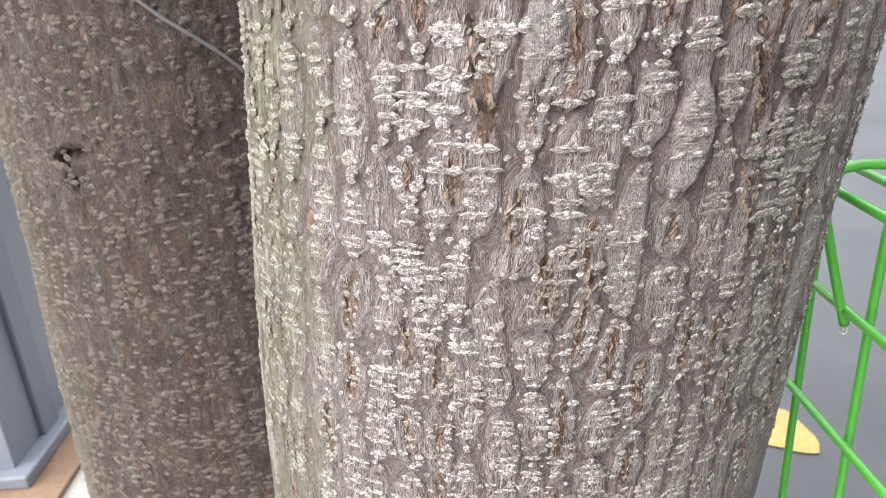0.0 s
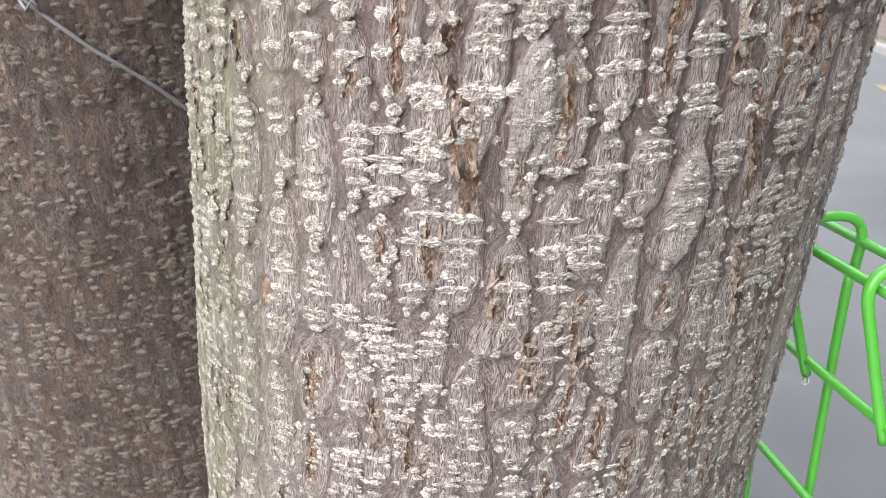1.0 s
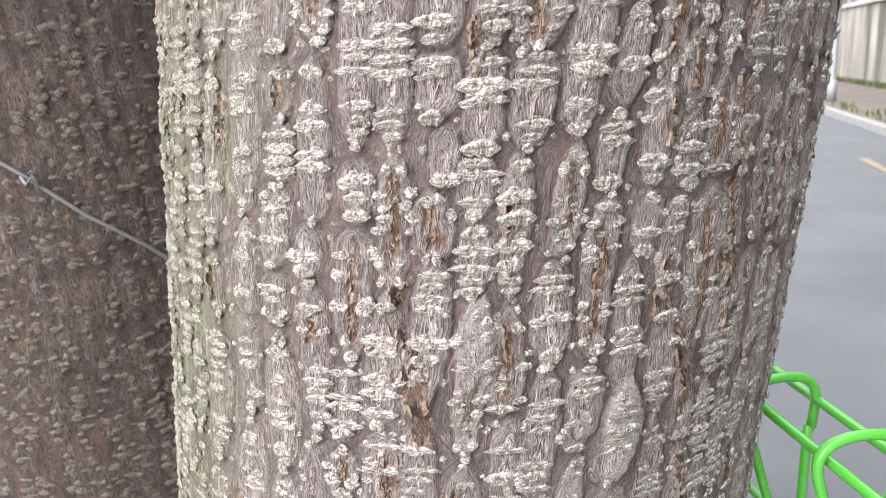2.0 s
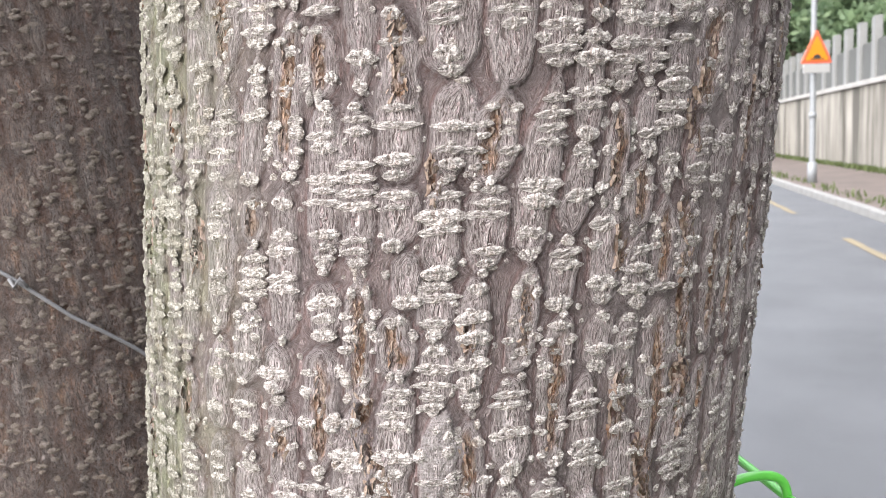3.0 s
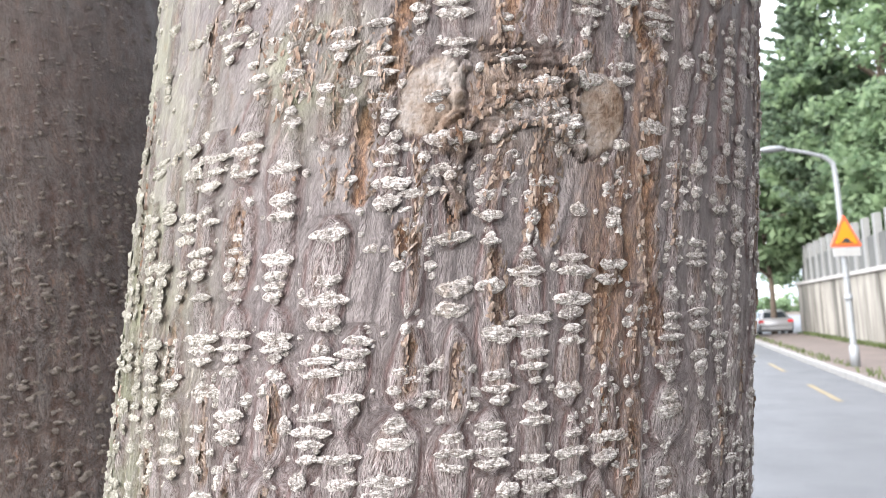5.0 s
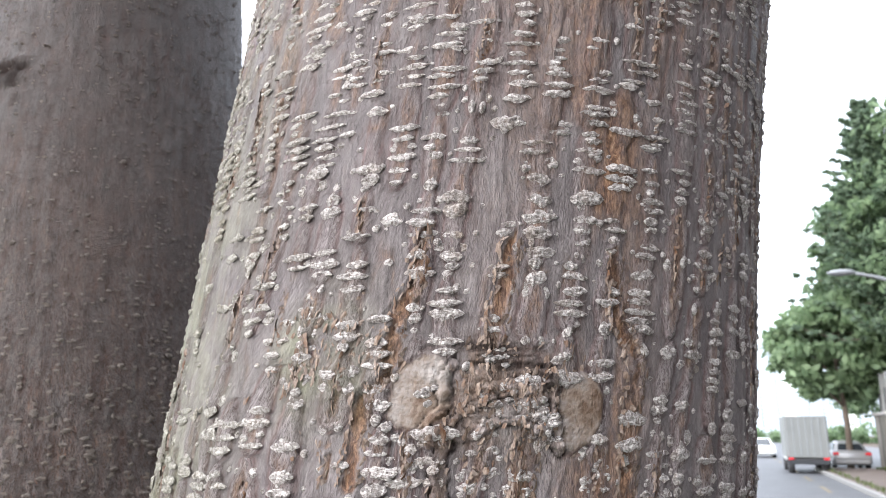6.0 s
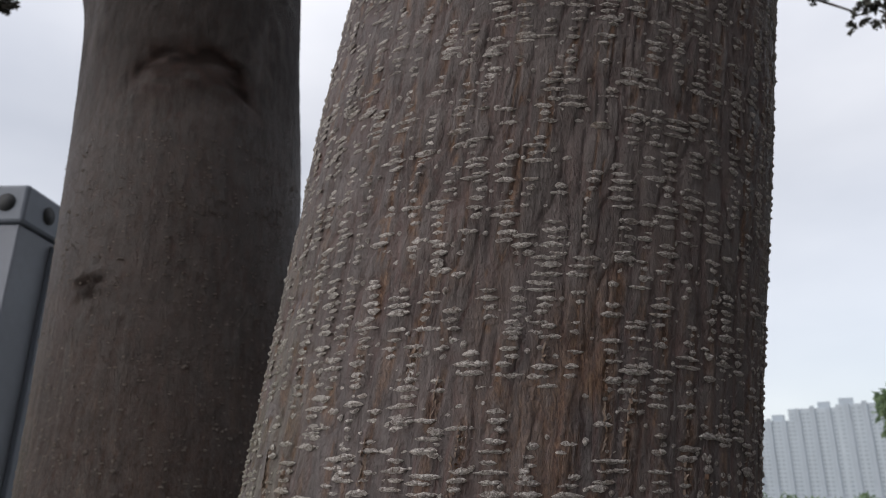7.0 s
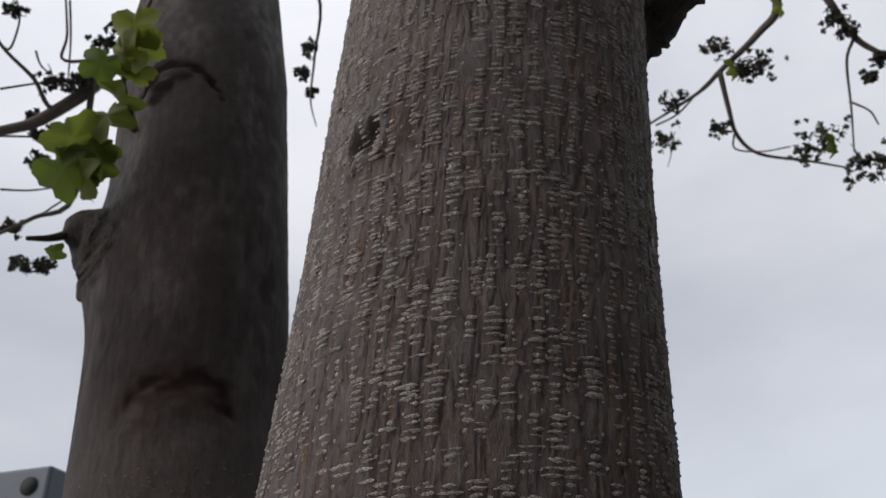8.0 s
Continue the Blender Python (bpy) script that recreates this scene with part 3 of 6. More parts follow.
def smooth_zone(z):
    """Where smooth bark shows between narrower plates."""
    return step(1.68, 1.80, z) * step(2.15, 1.98, z)


def plates(u, z, seed):
    """For places on the bark: the plate's row, the offset from its middle line, its half width and the distance in from its rim."""
    rows, table = plate_table(seed)
    x = u + plate_warp(u, z, seed)
    c = np.clip(np.floor(x / PLATE + 0.5), -COLUMNS, COLUMNS).astype(int)
    k = np.clip(np.round((z - FOOT) / BIN).astype(int), 0, 4599)
    plate = rows[table[c + COLUMNS, k]]
    f = x - c * PLATE - plate[..., 0]
    half = np.where((plate[..., 6] > 0.15) & (plate[..., 6] < 0.29) & (plate[..., 1] > 1.745), -0.003, plate_width(plate, z, seed) * (1 - 0.36 * smooth_zone(z))) + 0.0014 * (value_noise(c * 5.3, z / 0.005, seed + 4) - 0.5)
    return plate, f, half, half - np.abs(f)


def bark(u, z, seed=11, front=True):
    """Height of the bark over the trunk's round form, and what it is made of there."""
    a = np.degrees(u / ARC)
    young = step(1.74, 2.10, z)
    strength = (1 - 0.5 * young) * (1 if front else 0.7)
    plate, f, half, edge = plates(u, z, seed)
    closed = step(0.66, 0.84, value_noise(u / 0.03, z / 0.055, seed + 16)) * 0.8
    raised = np.maximum(step(-0.0004, 0.0011, edge), closed)
    dome = np.sqrt(np.clip(1 - (f / np.maximum(half, 0.001)) ** 2, 0, 1))
    low = step(1.50, 1.42, z)
    h = strength * (1 - 0.35 * low) * (0.0010 * raised + 0.0007 * dome + 0.00025 * np.sin(edge / 0.0012 * 6.28) * step(0.005, 0.002, np.abs(edge)))
    h = h + 0.006 * (value_noise(u / 0.09, z / 0.22, seed + 5) - 0.5) + 0.0010 * (1 - 0.6 * young) * (value_noise(u / 0.012, z / 0.035, seed + 6) - 0.5)
    h = h + 0.0007 * (1 - 0.6 * young) * (value_noise(u / 0.0030, z / 0.011, seed + 7) - 0.5)
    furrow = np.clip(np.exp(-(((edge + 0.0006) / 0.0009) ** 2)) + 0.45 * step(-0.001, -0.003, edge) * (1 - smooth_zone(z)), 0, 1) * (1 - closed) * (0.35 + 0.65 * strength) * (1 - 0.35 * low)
    # fine upright wrinkles on the young bark
    wrinkle = np.exp(-(((value_noise(u / 0.0055 + 0.8 * value_noise(u / 0.02, z / 0.03, seed + 19), z / 0.035, seed + 18) - 0.5) / 0.07) ** 2)) * step(1.85, 2.1, z) * (1 if front else 0.5)
    h = h - 0.0011 * wrinkle
    furrow = np.maximum(furrow, 0.85 * wrinkle * value_noise(u / 0.02, z / 0.04, seed + 20))
    cracked = (plate[..., 5] > 0.5) * step(-0.9, -0.5, -np.abs(z - plate[..., 1]) / plate[..., 3])
    crack = cracked * step(0.40, 0.22, np.abs(f + 0.004 * (value_noise(plate[..., 7] * 3.1, z / 0.006, seed + 9) - 0.5)) / np.maximum(half, 0.001) + 0.25 * (value_noise(u / 0.002, z / 0.004, seed + 17) - 0.5))
    h = h - 0.0011 * crack * strength
    rust = crack * (0.45 + 0.55 * value_noise(u / 0.004, z / 0.007, seed + 10)) * (1 - 0.4 * young)
    bare = np.maximum(smooth_zone(z) * step(0.0006, -0.0016, edge), 0.6 * step(0.0004, -0.0010, edge) * (1 - 0.6 * low) * step(1.75, 1.7, z))
    rust = np.maximum(rust, 0.5 * smooth_zone(z) * step(0.0012, 0.0028, edge) * step(0.45, 0.7, value_noise(u / 0.008, z / 0.016, seed + 29)) * (1 if front else 0))
    stain = np.exp(-(((a - 20 - 6 * np.sin(z * 9)) / 7) ** 2)) * step(1.62, 1.75, z) * step(2.15, 1.95, z) + 0.45 * np.exp(-(((a - 6) / 16) ** 2) - ((z - 2.02) / 0.10) ** 2)
    rust = np.maximum(rust, 0.9 * stain * step(0.36, 0.62, value_noise(u / 0.011, z / 0.05, seed + 13)) * (0.3 + 0.7 * value_noise(u / 0.003, z / 0.010, seed + 14)))
    seam = np.exp(-(((value_noise(u / 0.004, z / 0.03, seed + 27) - 0.5) / 0.06) ** 2)) * step(0.0068, 0.003, np.abs(f)) * young * step(0.42, 0.6, value_noise(u / 0.012, z / 0.025, seed + 28)) * (1 if front else 0)
    rust, h = np.maximum(rust, 0.75 * seam), h - 0.0007 * seam
    algae = step(-28, -66, a) * step(2.25, 1.8, z) * (0.9 - 0.35 * step(1.75, 1.85, z))
    dark = np.zeros_like(u)
    scar, cork = np.zeros_like(u), 0.8 * step(0.955, 0.965, plate[..., 6]) * step(0.0002, 0.0012, edge) * step(1.72, 1.66, z) * (1 if front else 0)
    cork = np.maximum(cork, 0.5 * np.exp(-(((edge - 0.0011) / 0.0006) ** 2)) * step(1.80, 1.70, z) * step(0.25, 0.6, value_noise(u / 0.008, z / 0.012, seed + 32)) * (1 if front else 0))
    if front:
        algae = np.maximum(algae, 0.9 * np.exp(-(((a + 26) / 7) ** 2) - ((z - 1.868) / 0.022) ** 2))
        ragged = 0.0035 * (value_noise(u / 0.004, z / 0.009, 31) - 0.5) + 0.002 * (value_noise(u / 0.0015, z / 0.003, 32) - 0.5)
        for a0, z0, a1, z1, w in STREAKS:
            t = np.clip((z - z0) / (z1 - z0), 0, 1)
            off = np.hypot(u + ragged - radians(1) * ARC * (a0 + (a1 - a0) * t), np.maximum(0, np.maximum(z - z0, z1 - z)) * 0.5)
            w = w * np.clip(np.sin(math.pi * (0.06 + 0.88 * t)), 0.15, 1) ** 0.6
            k = step(w * 0.0009, w * 0.0004, off + 0.0022 * (value_noise(u / 0.005, z / 0.012, 38) - 0.4))
            rust = np.maximum(rust, k * (0.62 + 0.38 * value_noise(u / 0.003, z / 0.008, 39)))
            h = h - 0.0010 * k + 0.0008 * np.exp(-(((off - w * 0.0012) / 0.001) ** 2))
        for a0, z0, w, v, kind in SPOTS:
            d = np.hypot((u - radians(a0) * ARC) / (w * 0.001), (z - z0) / (v * 0.001)) + ragged * 60 + 0.35 * (value_noise(u / 0.013, z / 0.013, 47) - 0.5)
            k = step(1.0, 0.86, d)
            if kind == "scar":
                h = h * (1 - k) + k * (0.0007 - 0.0004 * d * d + 0.0003 * (value_noise(u / 0.004, z / 0.006, 46) - 0.5)) - 0.0007 * np.exp(-(((d - 1.02) / 0.06) ** 2))
                scar, bare = np.maximum(scar, k), bare * (1 - k)
                east = (u - radians(a0) * ARC) / (w * 0.001) * (1 if a0 > 0 else -1) - 0.5 * (z - z0) / (v * 0.001)
                furrow, rust = np.maximum(furrow * (1 - k), 0.8 * np.exp(-(((d - 1.0) / 0.05) ** 2))), np.maximum(rust * (1 - k), 0.85 * k * step(0.1, 0.9, east + 0.8 * (value_noise(u / 0.005, z / 0.008, 64) - 0.5)))
            else:
                h = h * (1 - k) + k * (0.0026 - 0.0008 * d * d + 0.0003 * np.sin(z / 0.0011 + 6 * ragged * 300))
                cork = np.maximum(cork, k)
                furrow, rust = furrow * (1 - k), rust * (1 - k)
        # torn, overgrown bark between the two scars
        torn = np.exp(-((np.abs(a - 1.5) / 9.5) ** 4) - (np.abs(z - 1.853 + 0.0003 * a) / 0.021) ** 4)
        torn = torn * step(0.95, 1.1, np.hypot((a - 12.4) / 3.76, (z - 1.8475) / 0.0155))
        rough = 0.9 * np.abs(value_noise(u / 0.007, z / 0.0042, 34) - 0.5) + 0.6 * np.abs(value_noise(u / 0.003, z / 0.002, 35) - 0.5)
        h = h * (1 - 0.6 * torn) + torn * (0.0042 * rough + 0.0006)
        scar, bare = np.maximum(scar, 0.75 * torn), bare * (1 - torn)
        furrow = np.maximum(furrow, torn * step(0.14, 0.05, rough))
        rust = np.maximum(rust * (1 - 0.6 * torn), 0.55 * torn * step(0.56, 0.7, value_noise(u / 0.007, z / 0.009, 36)))
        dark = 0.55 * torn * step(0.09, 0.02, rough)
        for line, w in LIPS:
            off = np.full_like(u, 1.0)
            for (b0, y0), (b1, y1) in zip(line, line[1:]):
                x0, x1 = radians(b0) * ARC, radians(b1) * ARC
                t = np.clip(((u - x0) * (x1 - x0) + (z - y0) * (y1 - y0)) / ((x1 - x0) ** 2 + (y1 - y0) ** 2), 0, 1)
                off = np.minimum(off, np.hypot(u - x0 - (x1 - x0) * t, z - y0 - (y1 - y0) * t))
            off = off / (w * 0.001) + 1.3 * (value_noise(u / 0.005, z / 0.005, 65) - 0.5) + 0.8 * (value_noise(u / 0.002, z / 0.0026, 66) - 0.5)
            k = step(1.0, 0.72, off)
            h = h + k * (0.0015 + 0.0022 * (value_noise(u / 0.0022, z / 0.005, 67) - 0.5)) - 0.0009 * np.exp(-(((off - 1.15) / 0.16) ** 2))
            scar, rust = np.maximum(scar, 0.85 * k * (0.55 + 0.45 * value_noise(u / 0.003, z / 0.004, 69))), np.maximum(rust * (1 - 0.7 * k), 0.5 * k * step(0.55, 0.8, value_noise(u / 0.004, z / 0.006, 70)))
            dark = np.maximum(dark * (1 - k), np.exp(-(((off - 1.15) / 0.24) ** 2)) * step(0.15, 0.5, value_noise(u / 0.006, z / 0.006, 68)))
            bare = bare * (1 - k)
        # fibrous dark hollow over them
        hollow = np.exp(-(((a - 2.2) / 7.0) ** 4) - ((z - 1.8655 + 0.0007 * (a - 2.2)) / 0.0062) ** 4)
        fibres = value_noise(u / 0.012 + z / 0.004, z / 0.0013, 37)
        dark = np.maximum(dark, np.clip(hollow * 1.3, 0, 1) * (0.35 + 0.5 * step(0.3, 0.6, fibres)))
        h = h - hollow * (0.0010 + 0.0012 * step(0.35, 0.6, fibres))
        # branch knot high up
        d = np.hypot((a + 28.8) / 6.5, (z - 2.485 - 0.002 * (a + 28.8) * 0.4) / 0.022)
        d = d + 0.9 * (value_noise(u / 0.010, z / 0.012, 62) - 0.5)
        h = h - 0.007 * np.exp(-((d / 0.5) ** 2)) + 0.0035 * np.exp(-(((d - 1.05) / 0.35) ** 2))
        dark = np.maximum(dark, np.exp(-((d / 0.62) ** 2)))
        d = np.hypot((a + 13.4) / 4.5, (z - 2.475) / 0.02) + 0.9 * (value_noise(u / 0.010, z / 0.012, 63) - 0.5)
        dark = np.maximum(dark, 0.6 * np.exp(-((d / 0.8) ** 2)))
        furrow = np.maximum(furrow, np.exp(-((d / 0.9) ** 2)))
        d = np.hypot((a - 62) / 14, (z - 2.36) / 0.05)
        h = h + 0.003 * np.exp(-(d**2))
    cork = cork * (1 - np.clip(scar, 0, 1))
    grain = np.stack([0.8 * (1 - 0.9 * young) * np.clip(edge, -0.006, 0.006), z, (0.22 + 0.55 * young) * u], -1)
    # young: smoother bark, and with it the painted dimming with height
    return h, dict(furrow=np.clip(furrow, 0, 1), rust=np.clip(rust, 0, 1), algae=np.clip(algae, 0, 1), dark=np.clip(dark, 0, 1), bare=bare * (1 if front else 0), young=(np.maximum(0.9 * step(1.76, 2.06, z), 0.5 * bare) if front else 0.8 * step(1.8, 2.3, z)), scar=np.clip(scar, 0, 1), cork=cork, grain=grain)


def trunk_mesh(name, form, angles, heights, seed, front):
    zz, aa = np.meshgrid(heights, angles, indexing="ij")
    u, z = aa.ravel() * ARC, zz.ravel()
    h, made = bark(u, z, seed, front)
    if not front:
        made["rust"] = made["rust"] * (0.5 - 0.4 * step(1.55, 1.8, z))
        made["dark"] = np.zeros_like(z)
        # the arched scars of old branches
        a = np.degrees(aa.ravel())
        for a0, z0, wide, tall, broad in ((22, 2.556, 31, 0.052, 1.0), (7, 3.266, 32, 0.115, 0.9)):
            arch = z - (z0 - tall * ((a - a0) / wide) ** 2)
            arch = arch / broad + 0.036 * (value_noise(u / 0.03, z / 0.02, seed + 21) - 0.5)
            k = np.exp(-((arch / 0.024) ** 2)) * step(wide * 1.15, wide * 0.7, np.abs(a - a0))
            under = np.exp(-(((arch + 0.035) / 0.03) ** 2)) * step(wide, wide * 0.5, np.abs(a - a0))
            h = h + 0.004 * under - 0.006 * k
            blot = value_noise(u / 0.02, z / 0.012, seed + 22)
            made["furrow"] = np.maximum(made["furrow"], np.clip(1.3 * k + 0.9 * under * step(0.3, 0.7, blot), 0, 1))
            made["dark"] = np.maximum(made["dark"], np.clip((0.95 if z0 < 3 else 1.6) * k * (0.55 + 0.8 * blot) + 0.45 * under * step(0.3, 0.7, blot), 0, 0.92 if z0 < 3 else 1))
        for a0, z0, wide, tall, deep in ((-1, 3.19, 20, 0.06, 1.0), (-40, 2.835, 24, 0.07, 0.9), (57, 3.425, 10, 0.05, 0.8), (73, 2.76, 9, 0.05, 0.7)):
            d = np.hypot((a - a0) / wide, (z - z0 - 0.002 * (a - a0)) / tall) + 0.8 * (value_noise(u / 0.02, z / 0.02, seed + 25) - 0.5)
            made["dark"] = np.maximum(made["dark"], deep * np.exp(-((d / 0.9) ** 4)))
        # unevenly darker from about 2.4 m up
        blotches = value_noise(u / 0.05, z / 0.16, seed + 30) * 0.6 + value_noise(u / 0.012, z / 0.03, seed + 31) * 0.4
        made["dark"] = np.maximum(made["dark"], 0.6 * step(2.36, 2.62, z) * (0.35 + 0.65 * step(0.05, 0.6, blotches)))
        d = np.hypot((a + 15) / 9, (z - 2.208) / 0.020) + 0.8 * (value_noise(u / 0.012, z / 0.010, seed + 26) - 0.5)
        made["dark"] = np.maximum(made["dark"], 0.6 * np.exp(-((d / 0.9) ** 4)))
        # torn slits
        for a0, z0, wide, tilt, deep in ((-15, 2.214, 0.026, 0.25, 0.45), (-13, 2.202, 0.007, -1.2, 0.45), (-17, 1.386, 0.020, 0.3, 1.0), (-18, 1.370, 0.010, -2.0, 0.9)):
            along = np.radians(a - a0) * 0.18
            ragged = 0.010 * (value_noise(u / 0.010, z / 0.007, seed + 23) - 0.5) + 0.005 * (value_noise(u / 0.004, z / 0.003, seed + 24) - 0.5)
            gap = np.abs(z - z0 - tilt * along + ragged) / np.hypot(1, tilt)
            k = deep * np.exp(-((gap / 0.0048) ** 2)) * step(wide * 1.1, wide * 0.5, np.abs(along) * np.hypot(1, tilt))
            lip = np.exp(-(((gap - 0.010) / 0.006) ** 2)) * step(wide * 1.4, wide * 0.6, np.abs(along) * np.hypot(1, tilt))
            h = h + 0.003 * lip - 0.008 * k
            made["furrow"] = np.maximum(made["furrow"], k)
            made["dark"] = np.maximum(made["dark"], k)
        # swollen foot of a broken branch on the west side
        d = np.hypot((a + 66) / 26, (z - 2.83) / 0.11)
        h = h + 0.030 * np.exp(-(d**2))
    fade = step(math.pi, math.pi * 0.85, np.abs(aa.ravel()))
    pts = on_trunk(form, aa.ravel(), z, h * fade)
    return quads_mesh(name, pts, grid_faces(len(heights), len(angles), True), list(made.items()))


front_angles = np.concatenate([np.arange(-86, -19, math.degrees(0.0015 / ARC)), np.arange(-19, 18, math.degrees(0.0009 / ARC)), np.arange(18, 86, math.degrees(0.0015 / ARC)), np.arange(88, 272, 6)]) * math.pi / 180
front_angles = np.where(front_angles > math.pi, front_angles - 2 * math.pi, front_angles)
front_heights = np.concatenate([np.arange(GROUND - 0.05, 1.29, 0.03), np.arange(1.30, 1.80, 0.0015), np.arange(1.80, 1.89, 0.0009), np.arange(1.89, 2.0, 0.0014), np.arange(2.0, 2.72, 0.0019), np.arange(2.73, 5.6, 0.03)])
tree = thing("street_tree", "grey-barked street tree with furrowed bark covered in pale corky lenticels", "tree", "pair of street trees", pose(0, 0, GROUND))
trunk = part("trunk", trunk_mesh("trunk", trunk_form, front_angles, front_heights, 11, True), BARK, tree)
trunk.location.z = -GROUND

back_angles = np.radians(np.concatenate([np.arange(-100, 100, 1.2), np.arange(102, 260, 6)]))
back_angles = np.where(back_angles > math.pi, back_angles - 2 * math.pi, back_angles)
back_heights = np.concatenate([np.arange(GROUND - 0.05, 0.85, 0.03), np.arange(0.86, 3.6, 0.0050), np.arange(3.62, 6.0, 0.03)])
tree_b = thing("street_tree", "darker grey-brown trunk with arched branch scars and a broken branch stub", "tree", "pair of street trees", pose(-0.33, 0.45, GROUND))
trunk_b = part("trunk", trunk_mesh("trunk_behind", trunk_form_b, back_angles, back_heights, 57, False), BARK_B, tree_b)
trunk_b.location = (0.33, -0.45, -GROUND)


# ---- corky lenticels ----
def lenticels():
    """Where the corky warts sit on the front trunk: arc, height, half length, half height, thickness."""
    rng = np.random.default_rng(5)
    out = []

    def middle(c, shift, z):
        u = c * PLATE + shift
        for _ in range(3):
            u = c * PLATE + shift - float(plate_warp(np.array(u), np.array(z), 11))
        return u

    def comb(u, z):
        """On young bark: a few thin bars, one above the other."""
        long, n = rng.uniform(0.0038, 0.0092), int(rng.choice((1, 2, 3, 4, 6)))
        for k in range(n):
            off = k - (n - 1) / 2
            out.append((u + rng.normal(0, 0.0012), z + off * rng.uniform(0.0036, 0.0048), long * rng.uniform(0.5, 1.1), rng.uniform(0.0011, 0.0018), rng.uniform(0.0010, 0.0018)))
        return 0.0036 * n

    for plate in plate_table(11)[0]:
        shift, mid, _, half, _, cracked, kind, c = plate
        if mid + half < 1.30 or mid - half > 2.71 or abs(c * PLATE / ARC) > 1.5:
            continue
        z = mid - half + rng.uniform(0.0005, 0.004)
        share = 0.8 if kind < 0.15 else 0.97
        if 0.15 < kind < 0.29 and mid > 1.745:
            share = 0.25
        low = float(step(1.47, 1.40, np.array(mid)))
        while z < mid + half - 0.001:
            if rng.random() < float(step(1.88, 2.0, np.array(z))):
                if rng.random() < 0.76:
                    z += comb(middle(c, shift, z) + rng.normal(0, 0.0011), z)
                z += rng.uniform(0.0034, 0.0078)
                continue
            # a stack of plump warts, then a bare stretch
            pitch = rng.uniform(0.0038, 0.0050) * (1 - 0.3 * low)
            count = int(rng.choice((1, 2, 3, 4, 6), p=(0.26, 0.28, 0.23, 0.14, 0.09)))
            plump = 1.5 * (1 - 0.3 * low) if count < 3 else 1.0
            pitch = pitch * (0.5 + 0.5 * plump)
            for _ in range(count):
                if z > mid + half - 0.0005:
                    break
                wide = max(float(plate_width(plate, z, 11)), 0.0022)
                if rng.random() < share:
                    u = middle(c, shift, z) + rng.normal(0, 0.0005)
                    long, tall, thick = wide * rng.uniform(0.75, 1.28) * (1 - 0.08 * low), rng.uniform(0.0014, 0.0022) * plump * (1 - 0.2 * low), rng.uniform(0.0009, 0.0016) * plump**0.5 * (1 - 0.2 * low)
                    if cracked and rng.random() < 0.6 or rng.random() < 0.10 + 0.3 * low:
                        cut = rng.uniform(0.2, 0.45) * long
                        for side in (-1, 1):
                            if rng.random() < 0.9:
                                out.append((u + side * (long + cut) / 2, z + rng.normal(0, 0.0007), (long - cut) / 2 + 0.0007, tall * rng.uniform(0.8, 1.15), thick))
                    else:
                        out.append((u, z, long, tall, thick))
                    if rng.random() < 0.35 + 0.3 * low:
                        out.append((u + rng.uniform(-1.0, 1.0) * long, z + rng.choice((-1, 1)) * rng.uniform(0.7, 1.3) * tall, rng.uniform(0.0012, 0.0026), tall * rng.uniform(0.5, 0.85), thick * rng.uniform(0.5, 0.9)))
                z += pitch * rng.uniform(0.85, 1.2)
            z += rng.uniform(0.0005, 0.0095) * (1 - 0.5 * low) * (1 + 0.6 * float(step(1.70, 1.9, np.array(z))))
        # round beads in the furrow beside it
        z = mid - half + rng.uniform(0, 0.015)
        while z < mid + half:
            r = rng.uniform(0.0010, 0.0018)
            out.append((middle(c, 0.5 * PLATE, z) + rng.normal(0, 0.0011), z, r * rng.uniform(1, 1.25), r, r * 0.85))
            z += rng.uniform(0.008, 0.030)
    # clumps on the torn bark between the scars
    for a0, z0, n, spread in ((-9.2, 1.853, 9, 0.0030), (1.0, 1.851, 12, 0.0045), (5.5, 1.8485, 14, 0.0040), (7.5, 1.842, 9, 0.0028), (0.0, 1.8665, 7, 0.0045), (8.6, 1.868, 8, 0.0030)):
        for _ in range(n):
            out.append((radians(a0) * ARC + rng.normal(0, spread), z0 + rng.normal(0, spread * 0.55), rng.uniform(0.0013, 0.0027), rng.uniform(0.0009, 0.0017), rng.uniform(0.0010, 0.0018)))
    clumps = 59
    found = np.array(out)
    a = np.degrees(found[:, 0] / ARC)
    keep = np.abs(a) < 86
    for a0, z0, w, v, kind in SPOTS:
        d = np.hypot((found[:, 0] - radians(a0) * ARC) / (w * 0.001), (found[:, 1] - z0) / (v * 0.001))
        keep &= (d > 0.98) | (np.random.default_rng(3).random(len(found)) < (0.04 if kind == "scar" else 0.7))
    for a0, z0, a1, z1, w in STREAKS:
        t = np.clip((found[:, 1] - z0) / (z1 - z0), 0, 1)
        keep &= (np.abs(found[:, 0] - radians(1) * ARC * (a0 + (a1 - a0) * t)) > w * 0.0006) | (np.random.default_rng(4).random(len(found)) < 0.45) | (found[:, 1] > z0) | (found[:, 1] < z1)
    keep[-clumps:] = True
    return found[keep]


